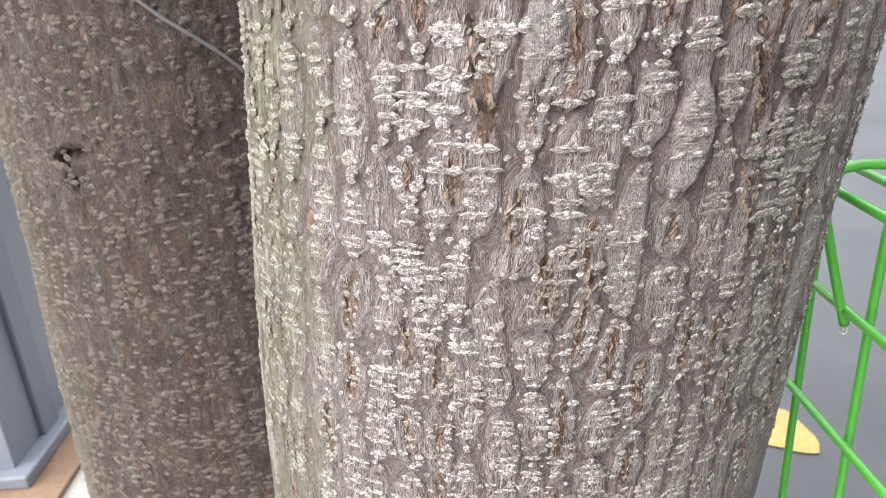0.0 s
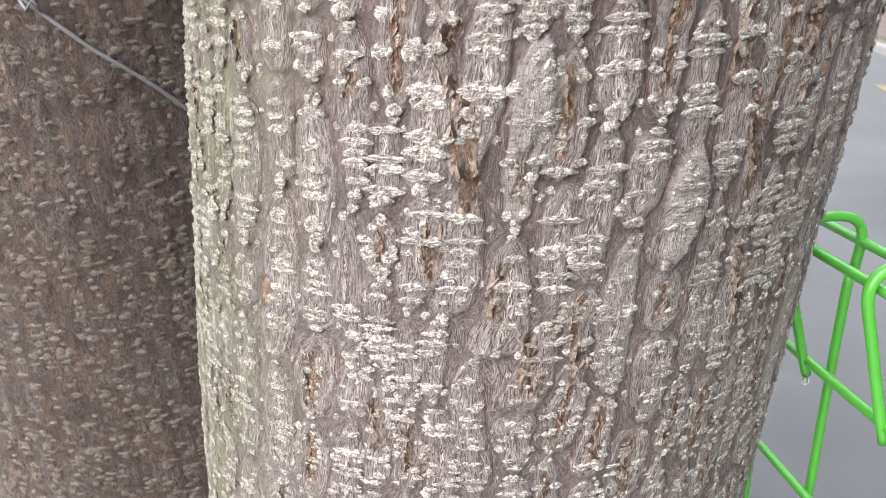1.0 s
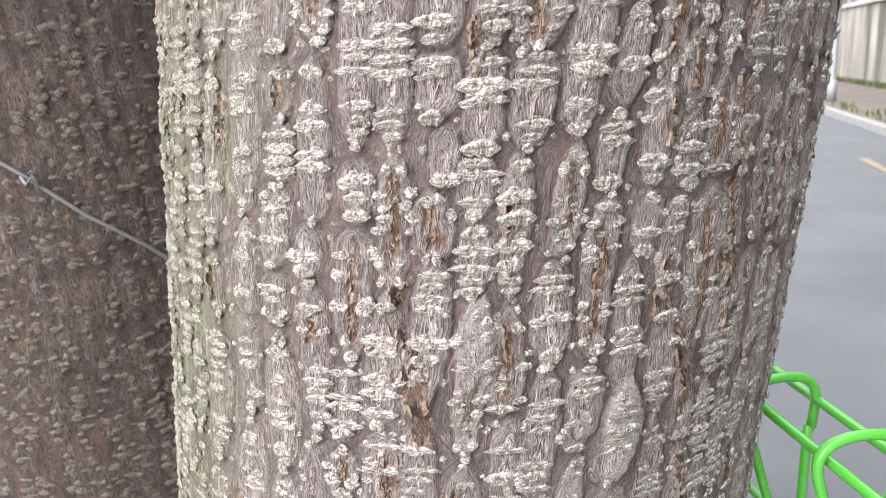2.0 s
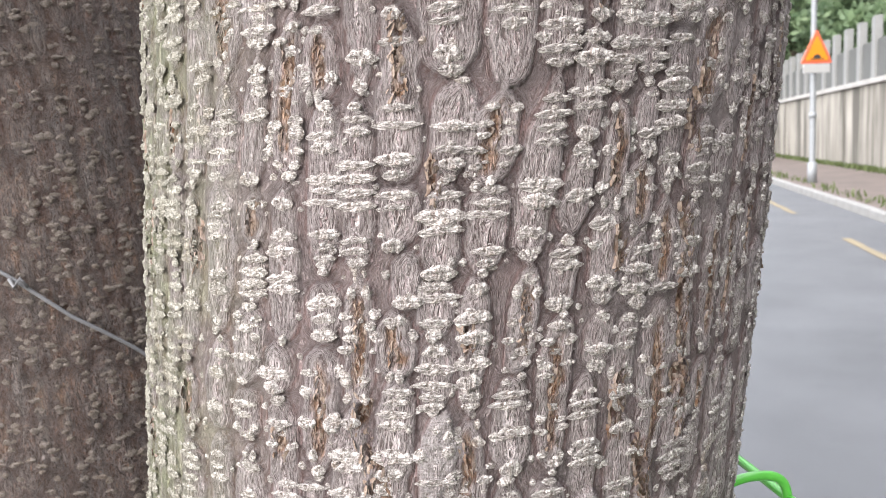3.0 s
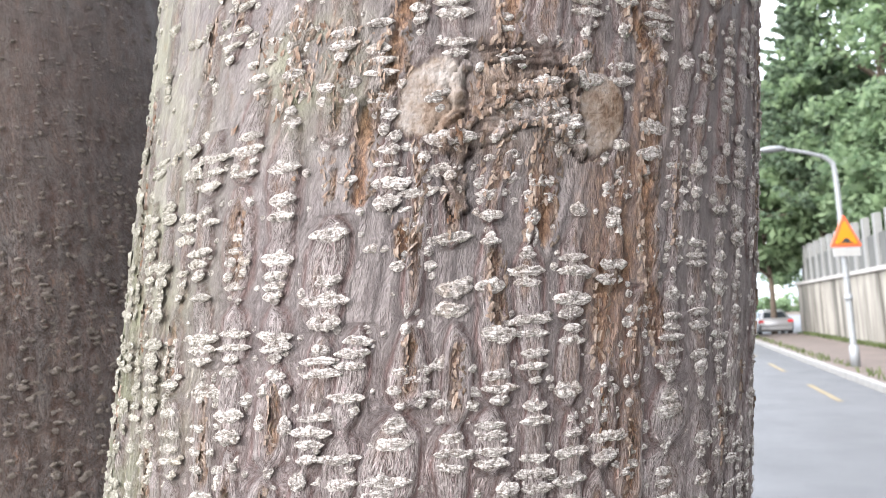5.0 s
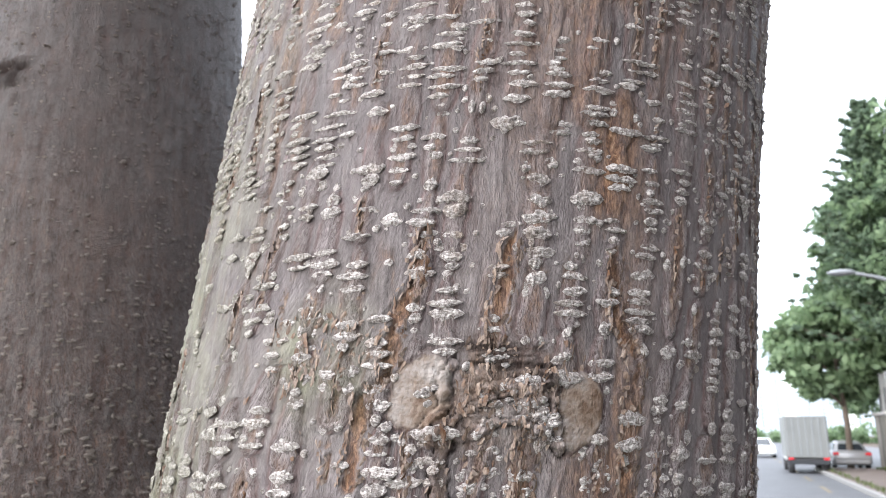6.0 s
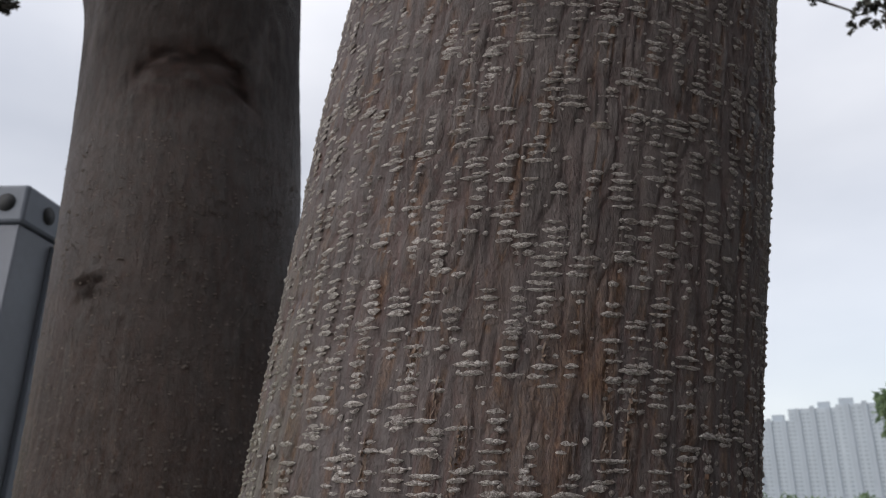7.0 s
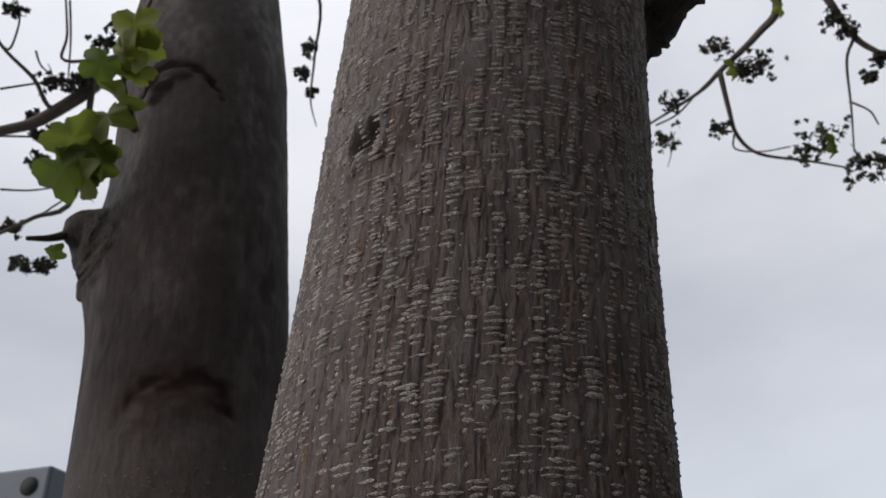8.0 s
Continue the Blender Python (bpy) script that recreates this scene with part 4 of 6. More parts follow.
def wart(p, q, half_long, half_tall, thick, seed):
    """Offsets of a wart's skin: along the trunk's round, up and out. A plump spindle cut by upright cracks into small teeth."""
    x = p * half_long
    waist = np.clip(1 - np.abs(p) ** 1.9, 0, 1) ** 0.72
    wave = value_noise(x / 0.0040 + seed * 7.7, seed * 1.0, 42) - 0.5
    y = half_tall * (q * waist * (0.55 + 0.55 * value_noise(x / 0.0022 + seed, seed * 3.1 + np.sign(q) * 5, 43) + 0.45 * value_noise(x / 0.0009 + seed, seed * 1.7 + np.sign(q) * 9, 40)) + 0.7 * wave)
    tooth = np.exp(-(((value_noise(x / 0.0011 + seed * 5.1, seed + 0.5 * q, 44) - 0.5) / 0.13) ** 2))
    lobes = value_noise(x / 0.0016 + seed * 17.3, q * 1.2 + seed, 41)
    cleft = np.exp(-(((q - 0.9 * (value_noise(x / 0.0030 + seed * 3.3, seed, 45) - 0.5)) / 0.2) ** 2)) * (0.6 + 0.4 * step(0.0019, 0.0026, half_tall))
    out = thick * (np.clip(1 - q * q, 0, 1) ** 0.4 * waist**0.6 * (0.5 + 0.9 * lobes) * (1 - 0.5 * tooth) * (1 - 0.7 * cleft)) - 0.0003
    rim = np.maximum(np.maximum(q**2, np.abs(p) ** 4), np.maximum(0.95 * cleft, 0.8 * tooth)) + 0 * x
    return x, y, out, rim


def joined_warts(spots, across, up, form=trunk_form, kind=(11, True)):
    """All the given warts as arrays of vertices and quads on the bark."""
    p, q = np.meshgrid(np.linspace(-1, 1, across), np.linspace(-1, 1, up))
    p, q = p.ravel()[None], q.ravel()[None]
    n = len(spots)
    u, z, long, tall, thick = (spots[:, k][:, None] for k in range(5))
    seed = np.arange(n)[:, None] % 997 + 0.37
    x, y, out, rim = wart(p, q, long, tall, thick, seed)
    base, _ = bark(spots[:, 0], spots[:, 1], *kind)
    pts = on_trunk(form, ((u + x) / ARC).ravel(), (z + y).ravel(), (base[:, None] + out).ravel())
    f = grid_faces(up, across, False)
    faces = (f[None] + (np.arange(n) * across * up)[:, None, None]).reshape(-1, 4)
    green = step(-22, -62, np.degrees(spots[:, 0] / ARC)) * step(2.3, 1.9, spots[:, 1]) * (1 if kind[1] else 0)
    return pts, faces, [("rim", rim.ravel()), ("algae", np.repeat(green, across * up))]


warts = lenticels()
near = (np.abs(np.degrees(warts[:, 0] / ARC)) < 36) & (warts[:, 1] > 1.42) & (warts[:, 1] < 1.68) & (warts[:, 2] > 0.0040)
near &= np.cumsum(near) <= 280
single, rest = warts[near], warts[~near]
tiny, high = rest[:, 2] < 0.0027, rest[:, 1] > 1.97
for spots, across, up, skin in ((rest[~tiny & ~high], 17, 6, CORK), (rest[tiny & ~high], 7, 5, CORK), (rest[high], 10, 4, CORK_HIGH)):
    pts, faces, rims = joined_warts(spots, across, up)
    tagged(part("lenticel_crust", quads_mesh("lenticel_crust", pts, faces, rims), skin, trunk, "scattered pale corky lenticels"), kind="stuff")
WART_KINDS = []
for k in range(24):
    p, q = np.meshgrid(np.linspace(-1, 1, 23), np.linspace(-1, 1, 8))
    x, y, out, rim = wart(p.ravel(), q.ravel(), 0.0060, np.array(0.0018 if k % 2 else 0.0026), 0.0019, k * 13 + 0.61)
    me = quads_mesh("lenticel", np.stack([x, -out, y], -1), grid_faces(8, 23, False), [("rim", rim)])
    me.materials.append(CORK)
    WART_KINDS.append(me)
base, _ = bark(single[:, 0], single[:, 1], 11, True)
spots_at = on_trunk(trunk_form, single[:, 0] / ARC, single[:, 1], base)
for k, (spot, (u, z, long, tall, thick)) in enumerate(zip(spots_at, single)):
    ob = new("lenticel", WART_KINDS[k % 24])
    ob.parent = trunk
    ob.matrix_basis = Matrix.Translation(spot) @ Matrix.Rotation(u / ARC, 4, "Z") @ Matrix.Diagonal((long / 0.0060, thick / 0.0019, tall / (0.0018 if k % 2 else 0.0026), 1))

# dead bark lifting along the cracks and round the scars
rng = np.random.default_rng(8)
spots = []


def flakes_at(u, z, count, spread, side=0.0, size=1.0):
    for _ in range(count):
        spots.append((u + rng.normal(0, spread), z + rng.normal(0, spread), rng.uniform(0.0004, 0.0011) * size, rng.uniform(0.0006, 0.0021) * size, rng.uniform(0.0003, 0.0011), side + rng.normal(0, 0.5), rng.normal(0, 0.35)))


for a0, z0, a1, z1, w in STREAKS:
    for t in np.linspace(0, 1, int(abs(z1 - z0) / 0.0014)):
        for side in (-1, 1):
            flakes_at(radians(a0 + (a1 - a0) * t) * ARC + side * w * 0.0007, z0 + (z1 - z0) * t, 1, 0.0007, -side)
        if rng.random() < 0.4:
            flakes_at(radians(a0 + (a1 - a0) * t) * ARC, z0 + (z1 - z0) * t, 1, w * 0.0004)
for line, w in LIPS:
    for (b0, y0), (b1, y1) in zip(line, line[1:]):
        for t in np.arange(0, 1, 0.0034 / math.hypot(radians(b1 - b0) * ARC, y1 - y0)):
            flakes_at(radians(b0 + (b1 - b0) * t) * ARC, y0 + (y1 - y0) * t, 1, w * 0.0009, 0, 1.0)
for _ in range(90):
    flakes_at(radians(rng.normal(1.5, 6)) * ARC, rng.normal(1.852, 0.010), 2, 0.0025, 0, 1.1)
for _ in range(60):
    flakes_at(radians(rng.normal(-26, 4)) * ARC, rng.normal(1.866, 0.012), 2, 0.003)
for plate in plate_table(11)[0]:
    if plate[5] and 1.22 < plate[1] < 2.05 and abs(plate[7] * PLATE / ARC) < 1.5:
        for z in np.arange(plate[1] - 0.6 * plate[3], plate[1] + 0.6 * plate[3], 0.0022):
            u = plate[7] * PLATE + plate[0]
            u = u - float(plate_warp(np.array(u), np.array(z), 11))
            for side in (-1, 1):
                flakes_at(u + side * 0.0014, z, 1, 0.0005, -side, 0.8)
spots = np.array(spots)
for a0, z0, w, v, kind in SPOTS:
    spots = spots[np.hypot((spots[:, 0] - radians(a0) * ARC) / (w * 0.001), (spots[:, 1] - z0) / (v * 0.001)) > 0.95]
p, q = (g.ravel()[None] for g in np.meshgrid(np.linspace(-1, 1, 4), np.linspace(-1, 1, 5)))
u, z, long, tall, lift, side, lean = (spots[:, k][:, None] for k in range(7))
seed = np.arange(len(spots))[:, None] * 1.7
x = long * p * (0.5 + value_noise(q * 1.5 + seed, seed, 51)) + lean * tall * q
y = tall * q * (0.5 + value_noise(p * 1.5 + seed, seed + 3, 52))
base, _ = bark(spots[:, 0], spots[:, 1])
out = base[:, None] - 0.0002 + lift * (0.25 + 0.75 * np.clip(0.5 + 0.5 * side * p, 0, 1.4)) * (0.6 + 0.8 * value_noise(p * 1.3 + seed, q * 1.3, 53)) - 0.0006 * np.maximum(np.abs(p), np.abs(q)) ** 4 * (side * p < 0)
pts = on_trunk(trunk_form, ((u + x) / ARC).ravel(), (z + y).ravel(), out.ravel())
faces = (grid_faces(5, 4, False)[None] + (np.arange(len(spots)) * 20)[:, None, None]).reshape(-1, 4)
tagged(part("dead_bark", quads_mesh("dead_bark", pts, faces), FLAKE, trunk, "flaking rust-brown dead bark"), kind="stuff")

# the trunk behind carries smaller, duller ones
rng = np.random.default_rng(15)
n = 14000
u, z = (rng.integers(-22, 23, n) + rng.normal(0, 0.20, n)) * PLATE, 0.88 + 1.82 * rng.random(n) ** 1.35
worn = 1 - 0.45 * step(1.6, 2.2, z)
small = np.stack([u + 0.012 * (value_noise(u / 0.05, z / 0.17, 57) - 0.5), z, rng.uniform(0.0022, 0.0054, n) * worn, rng.uniform(0.0016, 0.0033, n) * worn, rng.uniform(0.0012, 0.0024, n)], -1)
pts, faces, rims = joined_warts(small[(rng.random(n) < worn) & (z < 2.42)], 6, 4, trunk_form_b, (57, False))
tagged(part("lenticel_crust", quads_mesh("lenticel_crust_behind", pts, faces, rims), CORK_B, trunk_b, "small dull corky lenticels"), kind="stuff")


# ---- ground, road, far pavement and wall ----
KERB_FROM = Vector((8.74, 9.87, 0))
ALONG = Vector((0.41, 0.912, 0)).normalized()
ASIDE = Vector((ALONG.y, -ALONG.x, 0))
STREET = Matrix.Translation(KERB_FROM) @ Matrix(((ASIDE.x, ALONG.x, 0, 0), (ASIDE.y, ALONG.y, 0, 0), (0, 0, 1, 0), (0, 0, 0, 1)))
# in the street's own axes x runs away from the road, y along the kerb


def sheet(x0, x1, y0, y1, z, nx=1, ny=1):
    xs, ys = np.linspace(x0, x1, nx + 1), np.linspace(y0, y1, ny + 1)
    yy, xx = np.meshgrid(ys, xs, indexing="ij")
    return quads_mesh("sheet", np.stack([xx.ravel(), yy.ravel(), np.full(xx.size, z)], -1), grid_faces(ny + 1, nx + 1, False), smooth=False)


ground = tagged(part("ground", sheet(-1500, 1500, -1500, 1500, -0.03, 8, 8), SOIL), "bare ground reaching to the horizon", "ground", kind="structure")
road = tagged(part("road", sheet(-16, 14, -60, 420, 0.0, 8, 120), ASPHALT), "worn grey asphalt road", "road", kind="structure")
road.matrix_basis = STREET
# mostly out of view; pale so that it throws light up the trunks
bed = tagged(part("footway", a_box(-9, 0.32, -6, 5, -0.2, GROUND, bevel=0.01), PALE_PAVING), "raised footway round the trees, mostly unseen, paled to bounce light", "footway", kind="structure")
pavement = tagged(part("pavement", a_box(0.16, 3.2, -40, 30, -0.1, 0.14), PAVERS), "red-brown brick pavement behind a pale kerb", "pavement", kind="structure")
pavement.matrix_basis = STREET

marks = thing("road_marking", "worn yellow dashed line painted on the road", "road marking", kind="structure")
for k in range(12):
    y0 = -11.2 + 6.3 * k
    bm = bmesh.new()
    n = 6
    left = [bm.verts.new((-1.02 + 0.012 * math.sin(j * 3 + k), y0 + 3.0 * j / n, 0.006)) for j in range(n + 1)]
    right = [bm.verts.new((-0.90 + 0.012 * math.cos(j * 2 + k), y0 + 3.0 * j / n, 0.006)) for j in range(n + 1)]
    for j in range(n):
        bm.faces.new((left[j], right[j], right[j + 1], left[j + 1]))
    dash = part("dash", bm, YELLOW, marks)
    dash.matrix_basis = STREET
bm = bmesh.new()
worn = [bm.verts.new((1.09 + 0.118 * (1 + 0.06 * math.sin(j * 5)) * (0.7 + 0.3 * math.cos(1.5 * (t - 1.1)) ** 2) * math.cos(t), 1.53 + 0.138 * (1 + 0.06 * math.cos(j * 3)) * (0.7 + 0.3 * math.cos(1.5 * (t - 1.1)) ** 2) * math.sin(t), 0.006)) for j, t in ((j, j * math.tau / 18) for j in range(18))]
bm.faces.new(worn)
tagged(part("road_stud_mark", bm, PATCH_YELLOW), "small worn patch of yellow road paint", "road marking", kind="structure")

# grass along the kerb and at the wall's foot
rng = np.random.default_rng(8)
n = 3200
gy = rng.uniform(-4, 29, n)
gx = np.where(rng.random(n) < 0.12, rng.normal(0.40, 0.10, n), rng.normal(3.0, 0.10, n))
size, lean, turn = rng.uniform(0.05, 0.16, n), rng.normal(0, 0.05, (n, 2)), rng.uniform(0, math.pi, n)
ends = np.stack([np.cos(turn), np.sin(turn)], -1) * 0.025
foot = np.stack([gx, gy], -1)
blade = np.zeros((n, 4, 3))
blade[:, 0, :2], blade[:, 1, :2] = foot - ends, foot + ends
blade[:, 2, :2], blade[:, 3, :2] = foot + lean + ends * 0.3, foot + lean - ends * 0.3
blade[:, :2, 2], blade[:, 2:, 2] = 0.135, 0.14 + size[:, None]
verge = tagged(part("verge_grass", quads_mesh("verge_grass", blade.reshape(-1, 3), np.arange(4 * n).reshape(-1, 4), smooth=False), GRASS), "patchy grass along the kerb and the wall", "grass", kind="stuff")
verge.matrix_basis = STREET

WALL_TOP = 2.85
retaining = thing("retaining_wall", "stained pale concrete retaining wall with a coping", "wall", at=STREET, kind="structure")
for k in range(14):
    y0 = -14 + 3.2 * k
    part("panel", a_box(3.2 + 0.012 * (k % 3), 3.55, y0 + 0.012, y0 + 3.188, 0.0, WALL_TOP - 0.16, bevel=0.02), CONCRETE, retaining)
    part("coping", a_box(3.10, 3.65, y0 + 0.006, y0 + 3.194, WALL_TOP - 0.158, WALL_TOP, bevel=0.02), COPING, retaining)
paling = thing("paling_fence", "pale concrete post and board fence on top of the wall", "fence", at=STREET)
post_mesh = bpy.data.meshes.new("post")
bm = a_box(-0.11, 0.11, -0.17, 0.17, 0, 1.85, bevel=0.015)
bm.to_mesh(post_mesh)
bm.free()
post_mesh.materials.append(SLAT)
board_mesh = bpy.data.meshes.new("board")
bm = a_box(-0.03, 0.03, -0.56, 0.56, 0.0, 1.15, bevel=0.008)
bm.to_mesh(board_mesh)
bm.free()
board_mesh.materials.append(BOARD)
for k in range(28):
    y0 = -12 + 1.5 * k
    ob = part("post", post_mesh, None, paling)
    ob.location = (3.38, y0, WALL_TOP)
    ob = part("board", board_mesh, None, paling)
    ob.location = (3.38, y0 + 0.75, WALL_TOP)

# added block beside the walk, never in view; it dims the trunks' right side
behind = thing("unseen_sky_block", "unseen plain dim block added to keep sky light off the trunks", "building", at=STREET @ Matrix.Translation((9, -20, 0)))
part("wall", a_box(0, 8, -30, 24, -0.1, 22, bevel=0.03), plain("dim_render", (0.16, 0.15, 0.14), 0.9, 0, 0.1, 0.5), behind)
part("roof", a_box(-0.3, 8.3, -30.3, 24.3, 22, 22.3, bevel=0.03), KERB, behind)

# ---- lamp post with the warning sign ----
lamp = thing("street_lamp", "slim galvanised lamp post with a curved arm", "street lamp", at=pose(12.12, 16.05, 0.14))
path = smooth_path([(0, 0, 0), (0, 0, 2.5), (0, 0, 4.7), (-0.12, 0.02, 5.15), (-0.55, 0.10, 5.35), (-1.15, 0.22, 5.5)], 5)
part("pole", tube_mesh("pole", path, [0.075 - 0.035 * k / (len(path) - 1) for k in range(len(path))], 12), GALV, lamp)
part("base_sleeve", tube_mesh("base_sleeve", [(0, 0, 0), (0, 0, 0.5), (0, 0, 0.52)], [0.11, 0.11, 0.08], 12), GALV, lamp)
part("band", tube_mesh("band", [(0, 0, 1.62), (0, 0, 1.76)], 0.092, 12), GALV, lamp)
bm = bmesh.new()
bmesh.ops.create_uvsphere(bm, u_segments=14, v_segments=8, radius=1, matrix=Matrix.Translation((-1.45, 0.27, 5.52)) @ Matrix.Rotation(radians(-11), 4, "Z") @ Matrix.Diagonal((0.34, 0.13, 0.08, 1)))
part("lamp_head", bm, GALV, lamp, smooth=True)


def triangle(side, thick, y, rounding):
    """A rounded triangle standing upright, its face towards -y."""
    bm = bmesh.new()
    r, ring = side / math.sqrt(3), []
    for k in range(3):
        c = math.pi / 2 + k * 2 * math.pi / 3
        for j in range(5):
            t = c + radians(60) * (j - 2) / 2
            ring.append(((r - 2 * rounding) * math.cos(c) + rounding * math.cos(t), (r - 2 * rounding) * math.sin(c) + rounding * math.sin(t)))
    front = [bm.verts.new((x, y, z)) for x, z in ring]
    back = [bm.verts.new((x, y + thick, z)) for x, z in ring]
    bm.faces.new(front[::-1])
    bm.faces.new(back)
    for k in range(len(ring)):
        bm.faces.new((front[k], front[(k + 1) % len(ring)], back[(k + 1) % len(ring)], back[k]))
    return bm


sign = thing("warning_sign", "yellow triangular speed-bump warning sign with a red rim", "road sign", at=pose(12.12, 15.95, 3.35, 0, 0, 7))
part("rim", triangle(0.95, 0.03, -0.03, 0.04), SIGN_RED, sign)
part("face", triangle(0.70, 0.006, -0.037, 0.03), SIGN_YELLOW, sign)
bm = bmesh.new()
for k in range(9):
    t0, t1 = math.pi * k / 9, math.pi * (k + 1) / 9
    bm.faces.new([bm.verts.new(p) for p in ((-0.12 * math.cos(t0), -0.041, -0.15), (-0.12 * math.cos(t1), -0.041, -0.15), (-0.12 * math.cos(t1), -0.041, -0.15 + 0.09 * math.sin(t1)), (-0.12 * math.cos(t0), -0.041, -0.15 + 0.09 * math.sin(t0)))])
box(bm, -0.2, 0.2, -0.042, -0.039, -0.18, -0.155)
part("bump_symbol", bm, BLACK, sign)
part("plate", a_box(-0.40, 0.40, -0.03, -0.01, -0.50, -0.29, bevel=0.004), SIGN_WHITE, sign, "white plate under the triangle")
part("bracket", a_box(-0.05, 0.05, -0.012, 0.03, -0.5, 0.3, bevel=0.004), GALV, sign)


# ---- vehicles ----
def ring_of(profile, half):
    return [(x, half, z) for x, z in profile]


def loft(sections):
    """A closed skin through sections with the same number of points."""
    bm = bmesh.new()
    rows = [[bm.verts.new(p) for p in s] for s in sections]
    n = len(rows[0])
    for a, b in zip(rows, rows[1:]):
        for k in range(n):
            bm.faces.new((a[k], a[(k + 1) % n], b[(k + 1) % n], b[k]))
    bm.faces.new(rows[0][::-1])
    bm.faces.new(rows[-1])
    bmesh.ops.recalc_face_normals(bm, faces=bm.faces[:])
    return bm


LOWER = [(-2.25, 0.38), (-2.28, 0.62), (-2.22, 0.86), (-2.1, 0.98), (-1.5, 1.0), (-0.6, 0.97), (0.7, 0.95), (1.3, 0.90), (1.95, 0.78), (2.2, 0.62), (2.24, 0.40), (2.1, 0.24), (1.0, 0.20), (-1.0, 0.20), (-2.1, 0.26)]
CABIN = [(-1.85, 0.97), (-1.35, 1.30), (-0.85, 1.43), (-0.2, 1.455), (0.35, 1.40), (1.15, 0.93)]


def car(name, paint, label, at, decal=None):
    """A saloon car; x is ahead."""
    ob = thing(name, label, "car", at=at)
    mid, wide, top = 0.80, 0.88, 0.55
    sections = [ring_of([(x * 0.985, 0.3 + (z - 0.3) * 0.93) for x, z in LOWER], -wide), ring_of(LOWER, -mid), ring_of(LOWER, mid), ring_of([(x * 0.985, 0.3 + (z - 0.3) * 0.93) for x, z in LOWER], wide)]
    bm = loft(sections)
    bmesh.ops.bevel(bm, geom=[e for e in bm.edges if e.calc_face_angle(0) > 0.5], offset=0.04, segments=2, affect="EDGES")
    part("body", bm, paint, ob, smooth=True)
    bm = loft([ring_of([(x * 0.9 - 0.02, 0.97 + (z - 0.97) * 0.98) for x, z in CABIN], -top), ring_of(CABIN, -top + 0.12), ring_of(CABIN, top - 0.12), ring_of([(x * 0.9 - 0.02, 0.97 + (z - 0.97) * 0.98) for x, z in CABIN], top)])
    for v in bm.verts:
        v.co.y *= 1 + 0.42 * max(0, (1.43 - v.co.z)) / 0.5
    part("roof", bm, paint, ob)
    for side in (-1, 1):
        y = side * 0.79
        for a in ([(-1.45, 0.99), (-1.05, 1.30), (-0.25, 1.36), (-0.3, 0.99)], [(-0.22, 0.99), (-0.18, 1.36), (0.22, 1.33), (0.85, 0.99)]):
            bm = bmesh.new()
            vs = [bm.verts.new((x, side * (0.79 - 0.36 * (z - 0.97)), z)) for x, z in a]
            bm.faces.new(vs if side < 0 else vs[::-1])
            extr = bmesh.ops.extrude_face_region(bm, geom=bm.faces[:])
            bmesh.ops.translate(bm, vec=(0, -side * 0.03, 0), verts=[v for v in extr["geom"] if isinstance(v, bmesh.types.BMVert)])
            part("side_window", bm, GLASS_DARK, ob)
        for x in (-1.32, 1.38):
            w = part("wheel", tube_mesh("tyre", [(x, side * 0.68, 0.32), (x, side * 0.70, 0.32), (x, side * 0.86, 0.32), (x, side * 0.885, 0.32)], [0.29, 0.32, 0.32, 0.28], 24), RUBBER, ob)
            part("rim", tube_mesh("rim", [(x, side * 0.80, 0.32), (x, side * 0.893, 0.32)], 0.215, 20), ALLOY, w)
            for s in range(5):
                t = s * 2 * math.pi / 5 + 0.3
                bm = bmesh.new()
                box(bm, -0.022, 0.022, -0.008, 0.008, 0.06, 0.20, bevel=0.004)
                bm.transform(Matrix.Translation((x, side * 0.895, 0.32)) @ Matrix.Rotation(t, 4, "Y"))
                part("spoke_gap", bm, RUBBER, w)
            part("arch", tube_mesh("arch", [(x, side * 0.70, 0.34), (x, side * 0.881, 0.34)], 0.365, 24), GLASS_DARK, ob)
        part("tail_light", a_box(-2.27, -1.98, min(side * 0.60, side * 0.872), max(side * 0.60, side * 0.872), 0.74, 0.88, bevel=0.03), TAIL_RED, ob, "red tail light")
        part("headlight", a_box(1.92, 2.17, min(side * 0.55, side * 0.85), max(side * 0.55, side * 0.85), 0.60, 0.73, bevel=0.03), ALLOY, ob)
        part("door_handle", a_box(-0.62, -0.42, min(side * 0.86, side * 0.90), max(side * 0.86, side * 0.90), 0.80, 0.83, bevel=0.008), paint, ob)
        part("sill", a_box(-1.0, 1.0, min(side * 0.80, side * 0.885), max(side * 0.80, side * 0.885), 0.19, 0.26, bevel=0.02), RUBBER, ob)
        if decal:
            part("decal", a_box(-0.95, 0.95, min(side * 0.872, side * 0.889), max(side * 0.872, side * 0.889), 0.52, 0.72, bevel=0.006), decal, ob, "blue painted band along the doors")
    bm = loft([[(-1.80, -0.6, 0.99), (-1.38, -0.5, 1.28), (-1.42, -0.5, 1.30), (-1.86, -0.6, 1.0)], [(-1.80, 0.6, 0.99), (-1.38, 0.5, 1.28), (-1.42, 0.5, 1.30), (-1.86, 0.6, 1.0)]])
    part("rear_window", bm, GLASS_DARK, ob)
    bm = loft([[(1.12, -0.62, 0.96), (0.42, -0.5, 1.37), (0.46, -0.5, 1.40), (1.18, -0.62, 0.97)], [(1.12, 0.62, 0.96), (0.42, 0.5, 1.37), (0.46, 0.5, 1.40), (1.18, 0.62, 0.97)]])
    part("windscreen", bm, GLASS_DARK, ob)
